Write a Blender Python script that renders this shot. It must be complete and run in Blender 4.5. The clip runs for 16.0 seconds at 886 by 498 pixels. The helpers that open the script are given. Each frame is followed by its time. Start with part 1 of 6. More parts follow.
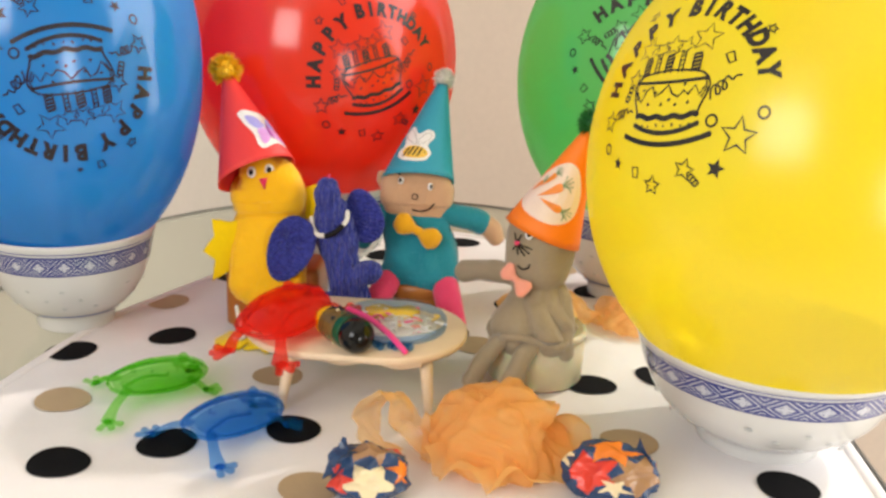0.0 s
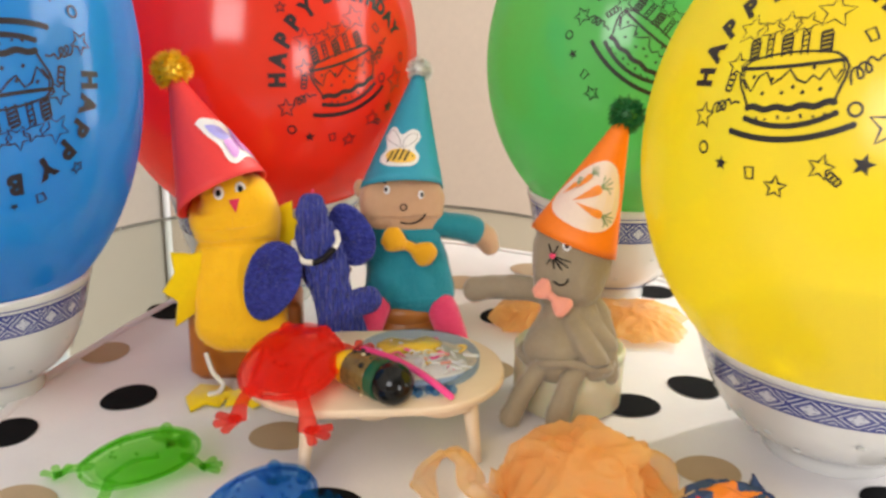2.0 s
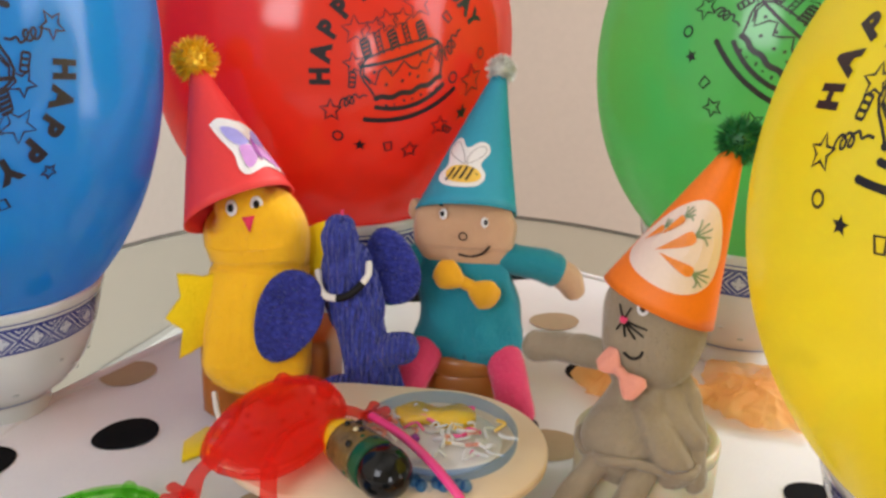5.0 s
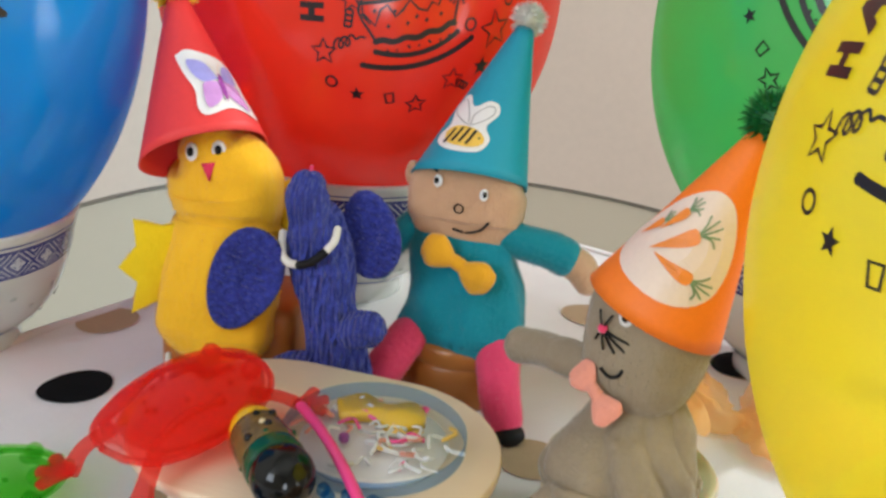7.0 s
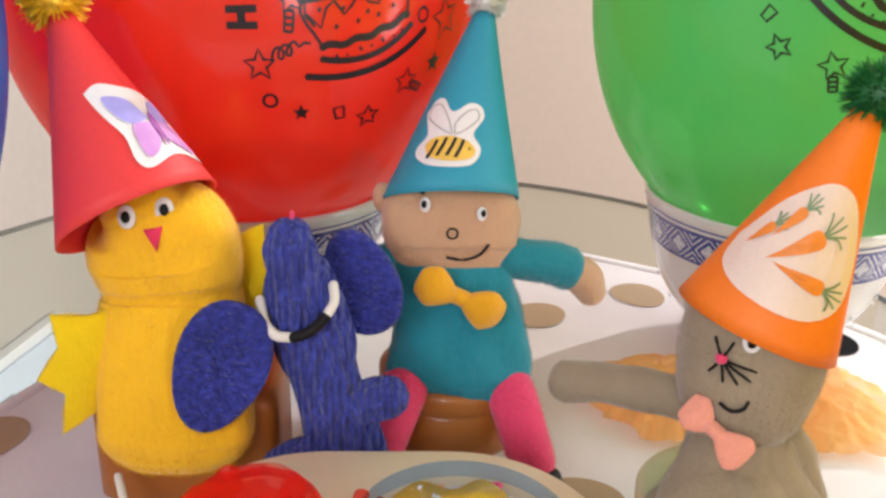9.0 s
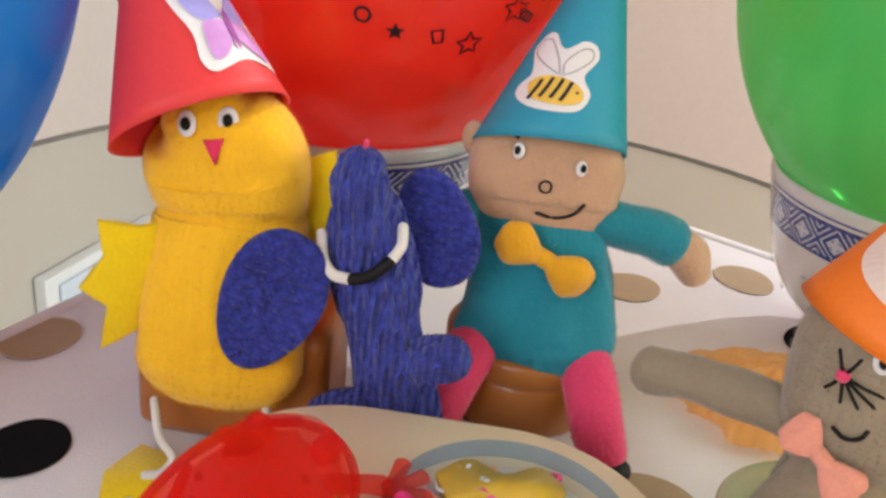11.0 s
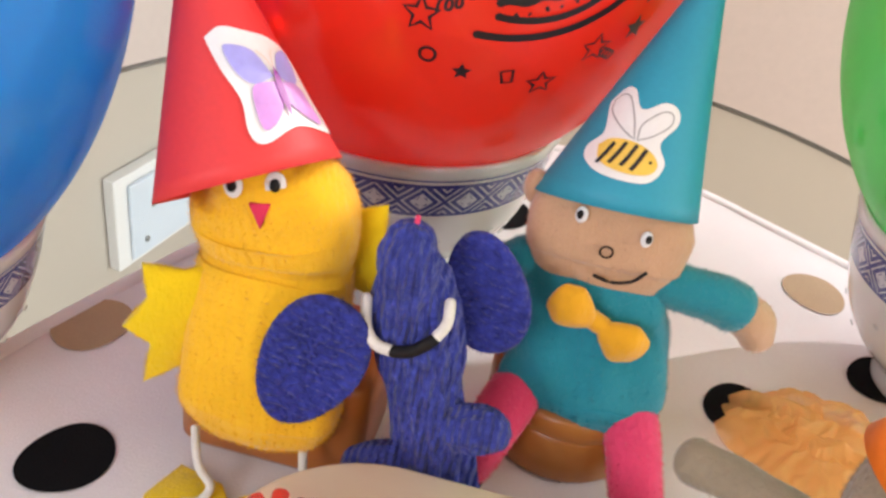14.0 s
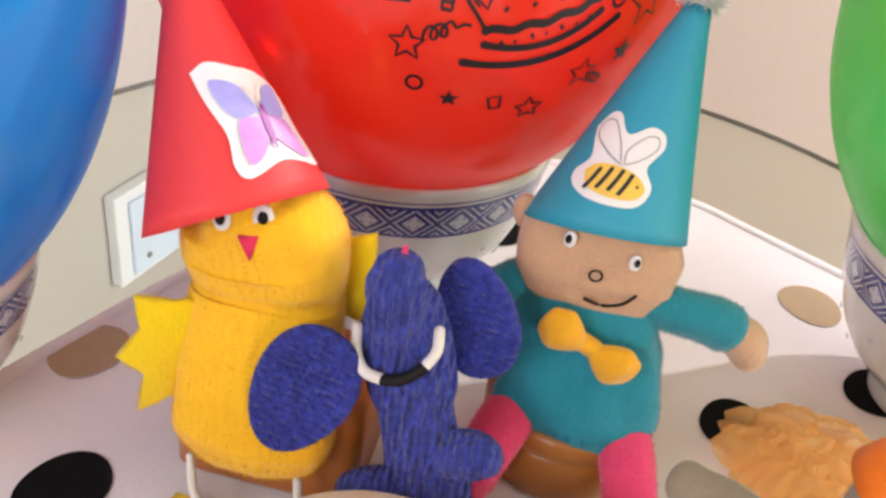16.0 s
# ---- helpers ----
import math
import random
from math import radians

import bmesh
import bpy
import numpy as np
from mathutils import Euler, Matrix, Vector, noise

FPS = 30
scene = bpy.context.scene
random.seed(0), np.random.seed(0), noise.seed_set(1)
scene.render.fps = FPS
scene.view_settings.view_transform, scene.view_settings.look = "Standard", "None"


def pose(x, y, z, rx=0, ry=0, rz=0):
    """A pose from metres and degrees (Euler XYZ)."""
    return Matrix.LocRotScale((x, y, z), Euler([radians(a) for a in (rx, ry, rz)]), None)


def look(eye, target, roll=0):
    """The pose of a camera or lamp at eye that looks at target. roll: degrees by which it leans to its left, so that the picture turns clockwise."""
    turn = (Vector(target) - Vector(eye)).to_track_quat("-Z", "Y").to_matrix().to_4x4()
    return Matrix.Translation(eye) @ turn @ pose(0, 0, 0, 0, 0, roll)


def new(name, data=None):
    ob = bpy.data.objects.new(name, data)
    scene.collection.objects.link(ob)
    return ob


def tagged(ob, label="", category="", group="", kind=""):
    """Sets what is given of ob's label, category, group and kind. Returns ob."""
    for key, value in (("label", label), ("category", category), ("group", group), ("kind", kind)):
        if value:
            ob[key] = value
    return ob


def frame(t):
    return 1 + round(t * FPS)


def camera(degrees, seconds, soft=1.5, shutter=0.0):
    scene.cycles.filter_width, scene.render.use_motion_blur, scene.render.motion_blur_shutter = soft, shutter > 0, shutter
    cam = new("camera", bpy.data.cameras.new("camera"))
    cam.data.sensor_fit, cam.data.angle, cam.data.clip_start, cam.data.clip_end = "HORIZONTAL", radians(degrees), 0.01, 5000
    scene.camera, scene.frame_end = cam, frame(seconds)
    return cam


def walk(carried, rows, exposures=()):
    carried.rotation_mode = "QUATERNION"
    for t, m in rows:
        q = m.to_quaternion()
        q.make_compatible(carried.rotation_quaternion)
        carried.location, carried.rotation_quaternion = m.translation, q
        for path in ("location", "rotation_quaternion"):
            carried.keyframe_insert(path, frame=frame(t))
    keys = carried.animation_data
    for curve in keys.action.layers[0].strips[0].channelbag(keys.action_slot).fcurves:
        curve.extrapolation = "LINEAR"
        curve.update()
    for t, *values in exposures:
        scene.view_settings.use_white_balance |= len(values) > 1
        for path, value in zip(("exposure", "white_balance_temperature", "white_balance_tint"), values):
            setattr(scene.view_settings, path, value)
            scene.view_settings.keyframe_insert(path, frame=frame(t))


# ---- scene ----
cam = camera(52.2, 16.0, soft=2.8, shutter=0.5)
PATH = [
    (0, (0.062, 0.061, 0.21), (-0.071, 1.972, -0.366), 2.5),
    (0.5, (0.05, 0.082, 0.207), (-0.017, 1.994, -0.375), 2.3),
    (1, (0.028, 0.1, 0.212), (0.062, 2.011, -0.376), 1.3),
    (1.5, (-0.011, 0.116, 0.206), (0.203, 2.015, -0.385), 1.9),
    (2, (-0.029, 0.132, 0.204), (0.21, 2.025, -0.395), 1.4),
    (2.5, (-0.05, 0.14, 0.204), (0.232, 2.042, -0.345), 0.6),
    (3, (-0.063, 0.154, 0.193), (0.259, 2.04, -0.389), 0.4),
    (3.5, (-0.047, 0.175, 0.193), (0.188, 2.062, -0.427), 0.5),
    (4, (-0.009, 0.195, 0.198), (0.003, 2.105, -0.396), 0.8),
    (4.2, (0.0, 0.203, 0.198), (-0.022, 2.11, -0.404), 1.2),
    (6.3, (0.079, 0.241, 0.195), (-0.371, 2.071, -0.474), 3.7),
    (6.5, (0.083, 0.251, 0.191), (-0.387, 2.069, -0.497), 4.2),
    (7, (0.078, 0.276, 0.187), (-0.363, 2.094, -0.519), 4.8),
    (7.5, (0.06, 0.292, 0.191), (-0.25, 2.142, -0.502), 3.5),
    (8, (0.03, 0.305, 0.19), (-0.087, 2.179, -0.499), 2.3),
    (8.5, (0.005, 0.311, 0.186), (0.014, 2.184, -0.515), 1.6),
    (8.7, (-0.007, 0.315, 0.185), (0.083, 2.179, -0.532), 1.6),
    (10.8, (-0.011, 0.347, 0.172), (-0.062, 2.17, -0.649), 5.8),
    (11, (-0.004, 0.349, 0.173), (-0.12, 2.152, -0.686), 6.5),
    (11.5, (0.0, 0.359, 0.182), (-0.133, 2.117, -0.761), 8.9),
    (12, (-0.002, 0.363, 0.191), (-0.189, 2.093, -0.796), 8.6),
    (12.5, (0.0, 0.372, 0.201), (-0.226, 2.027, -0.898), 8.9),
    (13, (-0.005, 0.382, 0.209), (-0.154, 2.022, -0.927), 10.5),
    (13.5, (-0.006, 0.384, 0.212), (-0.148, 2.042, -0.897), 10.5),
    (14, (-0.01, 0.383, 0.213), (-0.217, 2.019, -0.919), 9.4),
    (14.5, (-0.009, 0.386, 0.216), (-0.205, 2.011, -0.932), 9.6),
    (15, (-0.006, 0.386, 0.217), (-0.208, 2.021, -0.916), 8.9),
    (15.5, (-0.01, 0.385, 0.215), (-0.199, 2.02, -0.921), 9.0),
    (16, (-0.007, 0.386, 0.219), (-0.229, 2.024, -0.907), 8.2),
]
EXPOSURES = [(0, -0.19, 6900, 11), (3, -0.27, 6700, 14), (4.2, -0.42, 6650, 16), (6.3, -0.32, 6050, 8), (7, -0.33, 5950, 7), (8.5, -0.16, 6400, 17), (11, -0.28, 6350, 16), (12.5, -0.18, 6350, 17), (14, -0.05, 6400, 18), (16, -0.02, 6400, 18)]
walk(cam, [(t, look(eye, target, roll)) for t, eye, target, roll in PATH], EXPOSURES)

# ---- world and light ----
scene.view_settings.exposure = 0.0
world = bpy.data.worlds.new("sky_world")
scene.world = world
world.use_nodes = True
wn = world.node_tree.nodes
sky = wn.new("ShaderNodeTexSky")
sky.sky_type = "NISHITA"
sky.sun_disc = False
sky.sun_elevation, sky.sun_rotation = radians(33), radians(48)
wn["Background"].inputs["Strength"].default_value = 0.12
world.node_tree.links.new(sky.outputs[0], wn["Background"].inputs["Color"])

SUN_FROM = Vector((0.70, 0.62, 0.62))
sun = new("sun", bpy.data.lights.new("sun", "SUN"))
sun.data.energy, sun.data.angle, sun.data.color = 2.0, radians(1.2), (1.0, 0.96, 0.91)
sun.matrix_world = look(SUN_FROM, (0, 0, 0))


def window_lamp(name, place, target, w, h, watts, colour):
    lamp = new(name, bpy.data.lights.new(name, "AREA"))
    lamp.data.shape, lamp.data.size, lamp.data.size_y = "RECTANGLE", w, h
    lamp.data.energy, lamp.data.color = watts, colour
    lamp.matrix_world = look(place, target)


window_lamp("window_light_side", (1.74, 0.52, 0.42), (0, 0.6, 0.05), 1.4, 2.0, 51, (0.98, 0.97, 0.95))
window_lamp("window_light_back", (-0.95, -1.70, 1.05), (-0.1, 0.6, 0.1), 1.1, 1.0, 33, (0.97, 0.98, 1.0))
window_lamp("window_light_corner", (1.42, -1.82, 0.05), (0.0, 0.55, 0.1), 0.5, 0.8, 15, (0.97, 0.98, 1.0))


# ---- materials ----
def nodes_of(name):
    m = bpy.data.materials.new(name)
    m.use_nodes = True
    return m, m.node_tree.nodes, m.node_tree.links


def mat(name, colour, rough=0.6, vary=0.12, grain=300.0, bump=0.2, coarse=25.0, metal=0.0, sheen=0.0, trans=0.0, coat=0.0, depth=0.0006, sss=0.0, spec=0.5):
    """A surface with colour variation at two scales and fine relief."""
    m, n, l = nodes_of(name)
    b = n["Principled BSDF"]
    co = n.new("ShaderNodeTexCoord")
    fine, big = n.new("ShaderNodeTexNoise"), n.new("ShaderNodeTexNoise")
    fine.inputs["Scale"].default_value, big.inputs["Scale"].default_value = grain, coarse
    fine.inputs["Detail"].default_value, big.inputs["Detail"].default_value = 3, 4
    for t in (fine, big):
        l.new(co.outputs["Object"], t.inputs["Vector"])
    add = n.new("ShaderNodeMath")
    l.new(fine.outputs["Fac"], add.inputs[0])
    l.new(big.outputs["Fac"], add.inputs[1])
    ramp = n.new("ShaderNodeMapRange")
    ramp.inputs["From Min"].default_value, ramp.inputs["From Max"].default_value = 0.6, 1.4
    ramp.inputs["To Min"].default_value, ramp.inputs["To Max"].default_value = 1 - vary, 1 + vary
    l.new(add.outputs[0], ramp.inputs["Value"])
    hsv = n.new("ShaderNodeHueSaturation")
    hsv.inputs["Color"].default_value = (*colour, 1)
    l.new(ramp.outputs[0], hsv.inputs["Value"])
    l.new(hsv.outputs[0], b.inputs["Base Color"])
    b.inputs["Roughness"].default_value, b.inputs["Metallic"].default_value = rough, metal
    b.inputs["Specular IOR Level"].default_value = spec
    b.inputs["Sheen Weight"].default_value, b.inputs["Sheen Roughness"].default_value = sheen, 0.4
    b.inputs["Transmission Weight"].default_value, b.inputs["Coat Weight"].default_value = trans, coat
    if sss:
        b.inputs["Subsurface Weight"].default_value, b.inputs["Subsurface Scale"].default_value = sss, 0.004
    if bump:
        bp = n.new("ShaderNodeBump")
        bp.inputs["Strength"].default_value, bp.inputs["Distance"].default_value = bump, depth
        l.new(fine.outputs["Fac"], bp.inputs["Height"])
        l.new(bp.outputs[0], b.inputs["Normal"])
    return m


def fleece(name, colour, grain=900.0):
    """Brushed pile: soft tufts that lean downwards, mottled where the pile parts."""
    m = mat(name, colour, 0.95, 0.07, grain, 0, 130, sheen=0.45, spec=0.10)
    n, l = m.node_tree.nodes, m.node_tree.links
    b = n["Principled BSDF"]
    co, mp, tuft = n.new("ShaderNodeTexCoord"), n.new("ShaderNodeMapping"), n.new("ShaderNodeTexNoise")
    mp.inputs["Scale"].default_value = (1.0, 1.0, 0.55)
    tuft.inputs["Scale"].default_value, tuft.inputs["Detail"].default_value, tuft.inputs["Roughness"].default_value = grain * 0.55, 5, 0.65
    l.new(co.outputs["Object"], mp.inputs["Vector"])
    l.new(mp.outputs[0], tuft.inputs["Vector"])
    bp = n.new("ShaderNodeBump")
    bp.inputs["Strength"].default_value, bp.inputs["Distance"].default_value = 0.65, 0.0014
    l.new(tuft.outputs["Fac"], bp.inputs["Height"])
    l.new(bp.outputs[0], b.inputs["Normal"])
    return m


def knit(name, colour, ribs=True):
    """Wool: ribbed columns of stitches, or the bumpy back of the knitting."""
    m = mat(name, colour, 0.95, 0.3, 900, 0, 60, sheen=0.15, spec=0.15)
    n, l = m.node_tree.nodes, m.node_tree.links
    b = n["Principled BSDF"]
    tc = n.new("ShaderNodeTexCoord")
    vor = n.new("ShaderNodeTexVoronoi")
    vor.inputs["Scale"].default_value = 560 if ribs else 470
    mp = n.new("ShaderNodeMapping")
    mp.inputs["Scale"].default_value = (1.0, 1.0, 0.55) if ribs else (0.8, 1, 1)
    l.new(tc.outputs["Object"], mp.inputs["Vector"])
    l.new(mp.outputs[0], vor.inputs["Vector"])
    inv = n.new("ShaderNodeMath")
    inv.operation = "SUBTRACT"
    inv.inputs[0].default_value = 1.0
    l.new(vor.outputs["Distance"], inv.inputs[1])
    height = inv.outputs[0]
    if ribs:
        w1 = n.new("ShaderNodeTexWave")
        w1.bands_direction = "X"
        w1.inputs["Scale"].default_value, w1.inputs["Distortion"].default_value = 150, 2.6
        l.new(tc.outputs["Object"], w1.inputs["Vector"])
        mx = n.new("ShaderNodeMath")
        mx.operation = "MULTIPLY_ADD"
        mx.inputs[1].default_value = 1.7
        l.new(height, mx.inputs[0])
        l.new(w1.outputs["Fac"], mx.inputs[2])
        height = mx.outputs[0]
    # Crevice shade put into the colour: gaps between stitches darker, stitch middles lighter.
    gap_shade, tone = n.new("ShaderNodeMapRange"), n.new("ShaderNodeHueSaturation")
    gap_shade.inputs["From Max"].default_value, gap_shade.inputs["To Min"].default_value, gap_shade.inputs["To Max"].default_value = 0.75, 1.18, 0.74
    l.new(vor.outputs["Distance"], gap_shade.inputs["Value"])
    l.new(gap_shade.outputs[0], tone.inputs["Value"])
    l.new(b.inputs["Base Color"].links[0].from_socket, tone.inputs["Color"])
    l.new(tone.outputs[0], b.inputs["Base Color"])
    bp = n.new("ShaderNodeBump")
    bp.inputs["Strength"].default_value, bp.inputs["Distance"].default_value = 1.0, 0.0011 if ribs else 0.0018
    l.new(height, bp.inputs["Height"])
    l.new(bp.outputs[0], b.inputs["Normal"])
    return m


def facing_gloss(n, l, low, high):
    """Share of gloss: low when seen straight on, high at a grazing angle, alike from both sides."""
    lw, p, r = n.new("ShaderNodeLayerWeight"), n.new("ShaderNodeMath"), n.new("ShaderNodeMapRange")
    lw.inputs["Blend"].default_value = 0.5
    p.operation, p.inputs[1].default_value = "POWER", 4.0
    l.new(lw.outputs["Facing"], p.inputs[0])
    r.inputs["To Min"].default_value, r.inputs["To Max"].default_value = low, high
    l.new(p.outputs[0], r.inputs["Value"])
    return r.outputs[0]


def latex(name, colour, rough=0.15):
    """Thin stretched balloon skin: half lets light through, glossy outside."""
    m, n, l = nodes_of(name)
    n.remove(n["Principled BSDF"])
    out = n["Material Output"]
    co = n.new("ShaderNodeTexCoord")
    noi = n.new("ShaderNodeTexNoise")
    noi.inputs["Scale"].default_value, noi.inputs["Detail"].default_value = 9, 3
    l.new(co.outputs["Object"], noi.inputs["Vector"])
    rng = n.new("ShaderNodeMapRange")
    rng.inputs["To Min"].default_value, rng.inputs["To Max"].default_value = 0.9, 1.1
    l.new(noi.outputs["Fac"], rng.inputs["Value"])
    hsv = n.new("ShaderNodeHueSaturation")
    hsv.inputs["Color"].default_value = (*colour, 1)
    l.new(rng.outputs[0], hsv.inputs["Value"])
    dif, tra, see = n.new("ShaderNodeBsdfDiffuse"), n.new("ShaderNodeBsdfTranslucent"), n.new("ShaderNodeBsdfTransparent")
    for s_ in (dif, tra, see):
        l.new(hsv.outputs[0], s_.inputs["Color"])
    m1, m2, m3 = n.new("ShaderNodeMixShader"), n.new("ShaderNodeMixShader"), n.new("ShaderNodeMixShader")
    m1.inputs[0].default_value, m2.inputs[0].default_value = 0.50, 0.34
    l.new(dif.outputs[0], m1.inputs[1]); l.new(tra.outputs[0], m1.inputs[2])
    l.new(m1.outputs[0], m2.inputs[1]); l.new(see.outputs[0], m2.inputs[2])
    glo = n.new("ShaderNodeBsdfGlossy")
    glo.inputs["Roughness"].default_value = rough
    l.new(facing_gloss(n, l, 0.05, 0.34), m3.inputs[0])
    l.new(m2.outputs[0], m3.inputs[1]); l.new(glo.outputs[0], m3.inputs[2])
    l.new(m3.outputs[0], out.inputs["Surface"])
    return m


def clear_plastic(name, colour, rough=0.12, solid=0.35):
    """Tinted see-through moulded plastic, partly milky."""
    m, n, l = nodes_of(name)
    b = n["Principled BSDF"]
    b.inputs["Base Color"].default_value = (*colour, 1)
    b.inputs["Roughness"].default_value, b.inputs["IOR"].default_value = rough, 1.45
    tr = n.new("ShaderNodeBsdfTransparent")
    tr.inputs["Color"].default_value = (*[min(1, c * 0.46 + 0.54) for c in colour], 1)
    tl = n.new("ShaderNodeBsdfTranslucent")
    tl.inputs["Color"].default_value = (*colour, 1)
    a, c = n.new("ShaderNodeMixShader"), n.new("ShaderNodeMixShader")
    a.inputs[0].default_value, c.inputs[0].default_value = 0.4, 1 - solid
    l.new(b.outputs[0], a.inputs[1]); l.new(tl.outputs[0], a.inputs[2])
    l.new(a.outputs[0], c.inputs[1]); l.new(tr.outputs[0], c.inputs[2])
    l.new(c.outputs[0], n["Material Output"].inputs["Surface"])
    return m


def tissue_paper(name, colour):
    m, n, l = nodes_of(name)
    b = n["Principled BSDF"]
    co, noi = n.new("ShaderNodeTexCoord"), n.new("ShaderNodeTexNoise")
    noi.inputs["Scale"].default_value, noi.inputs["Detail"].default_value = 60, 5
    l.new(co.outputs["Object"], noi.inputs["Vector"])
    mixc = n.new("ShaderNodeMix")
    mixc.data_type = "RGBA"
    mixc.inputs[6].default_value = (colour[0], colour[1] * 0.82, colour[2] * 0.65, 1)
    mixc.inputs[7].default_value = (min(1, colour[0] * 1.05), colour[1] * 1.2, colour[2] * 1.4, 1)
    l.new(noi.outputs["Fac"], mixc.inputs[0])
    l.new(mixc.outputs[2], b.inputs["Base Color"])
    b.inputs["Roughness"].default_value = 0.7
    bp = n.new("ShaderNodeBump")
    bp.inputs["Strength"].default_value, bp.inputs["Distance"].default_value = 0.6, 0.003
    l.new(noi.outputs["Fac"], bp.inputs["Height"])
    l.new(bp.outputs[0], b.inputs["Normal"])
    tl, tr = n.new("ShaderNodeBsdfTranslucent"), n.new("ShaderNodeBsdfTransparent")
    l.new(mixc.outputs[2], tl.inputs["Color"])
    a, c = n.new("ShaderNodeMixShader"), n.new("ShaderNodeMixShader")
    a.inputs[0].default_value, c.inputs[0].default_value = 0.55, 0.34
    l.new(b.outputs[0], a.inputs[1]); l.new(tl.outputs[0], a.inputs[2])
    l.new(a.outputs[0], c.inputs[1]); l.new(tr.outputs[0], c.inputs[2])
    l.new(c.outputs[0], n["Material Output"].inputs["Surface"])
    return m


def wood(name, light, dark, scale=30.0, rough=0.5):
    m, n, l = nodes_of(name)
    b = n["Principled BSDF"]
    co, mp = n.new("ShaderNodeTexCoord"), n.new("ShaderNodeMapping")
    mp.inputs["Scale"].default_value = (0.15, 1, 1)
    l.new(co.outputs["Object"], mp.inputs["Vector"])
    noi, fine = n.new("ShaderNodeTexNoise"), n.new("ShaderNodeTexNoise")
    noi.inputs["Scale"].default_value, noi.inputs["Detail"].default_value = scale * 3, 6
    fine.inputs["Scale"].default_value = scale * 25
    for t in (noi, fine):
        l.new(mp.outputs[0], t.inputs["Vector"])
    mixc = n.new("ShaderNodeMix")
    mixc.data_type = "RGBA"
    mixc.inputs[6].default_value, mixc.inputs[7].default_value = (*light, 1), (*dark, 1)
    l.new(noi.outputs["Fac"], mixc.inputs[0])
    l.new(mixc.outputs[2], b.inputs["Base Color"])
    b.inputs["Roughness"].default_value = rough
    bp = n.new("ShaderNodeBump")
    bp.inputs["Strength"].default_value, bp.inputs["Distance"].default_value = 0.15, 0.0005
    l.new(fine.outputs["Fac"], bp.inputs["Height"])
    l.new(bp.outputs[0], b.inputs["Normal"])
    return m


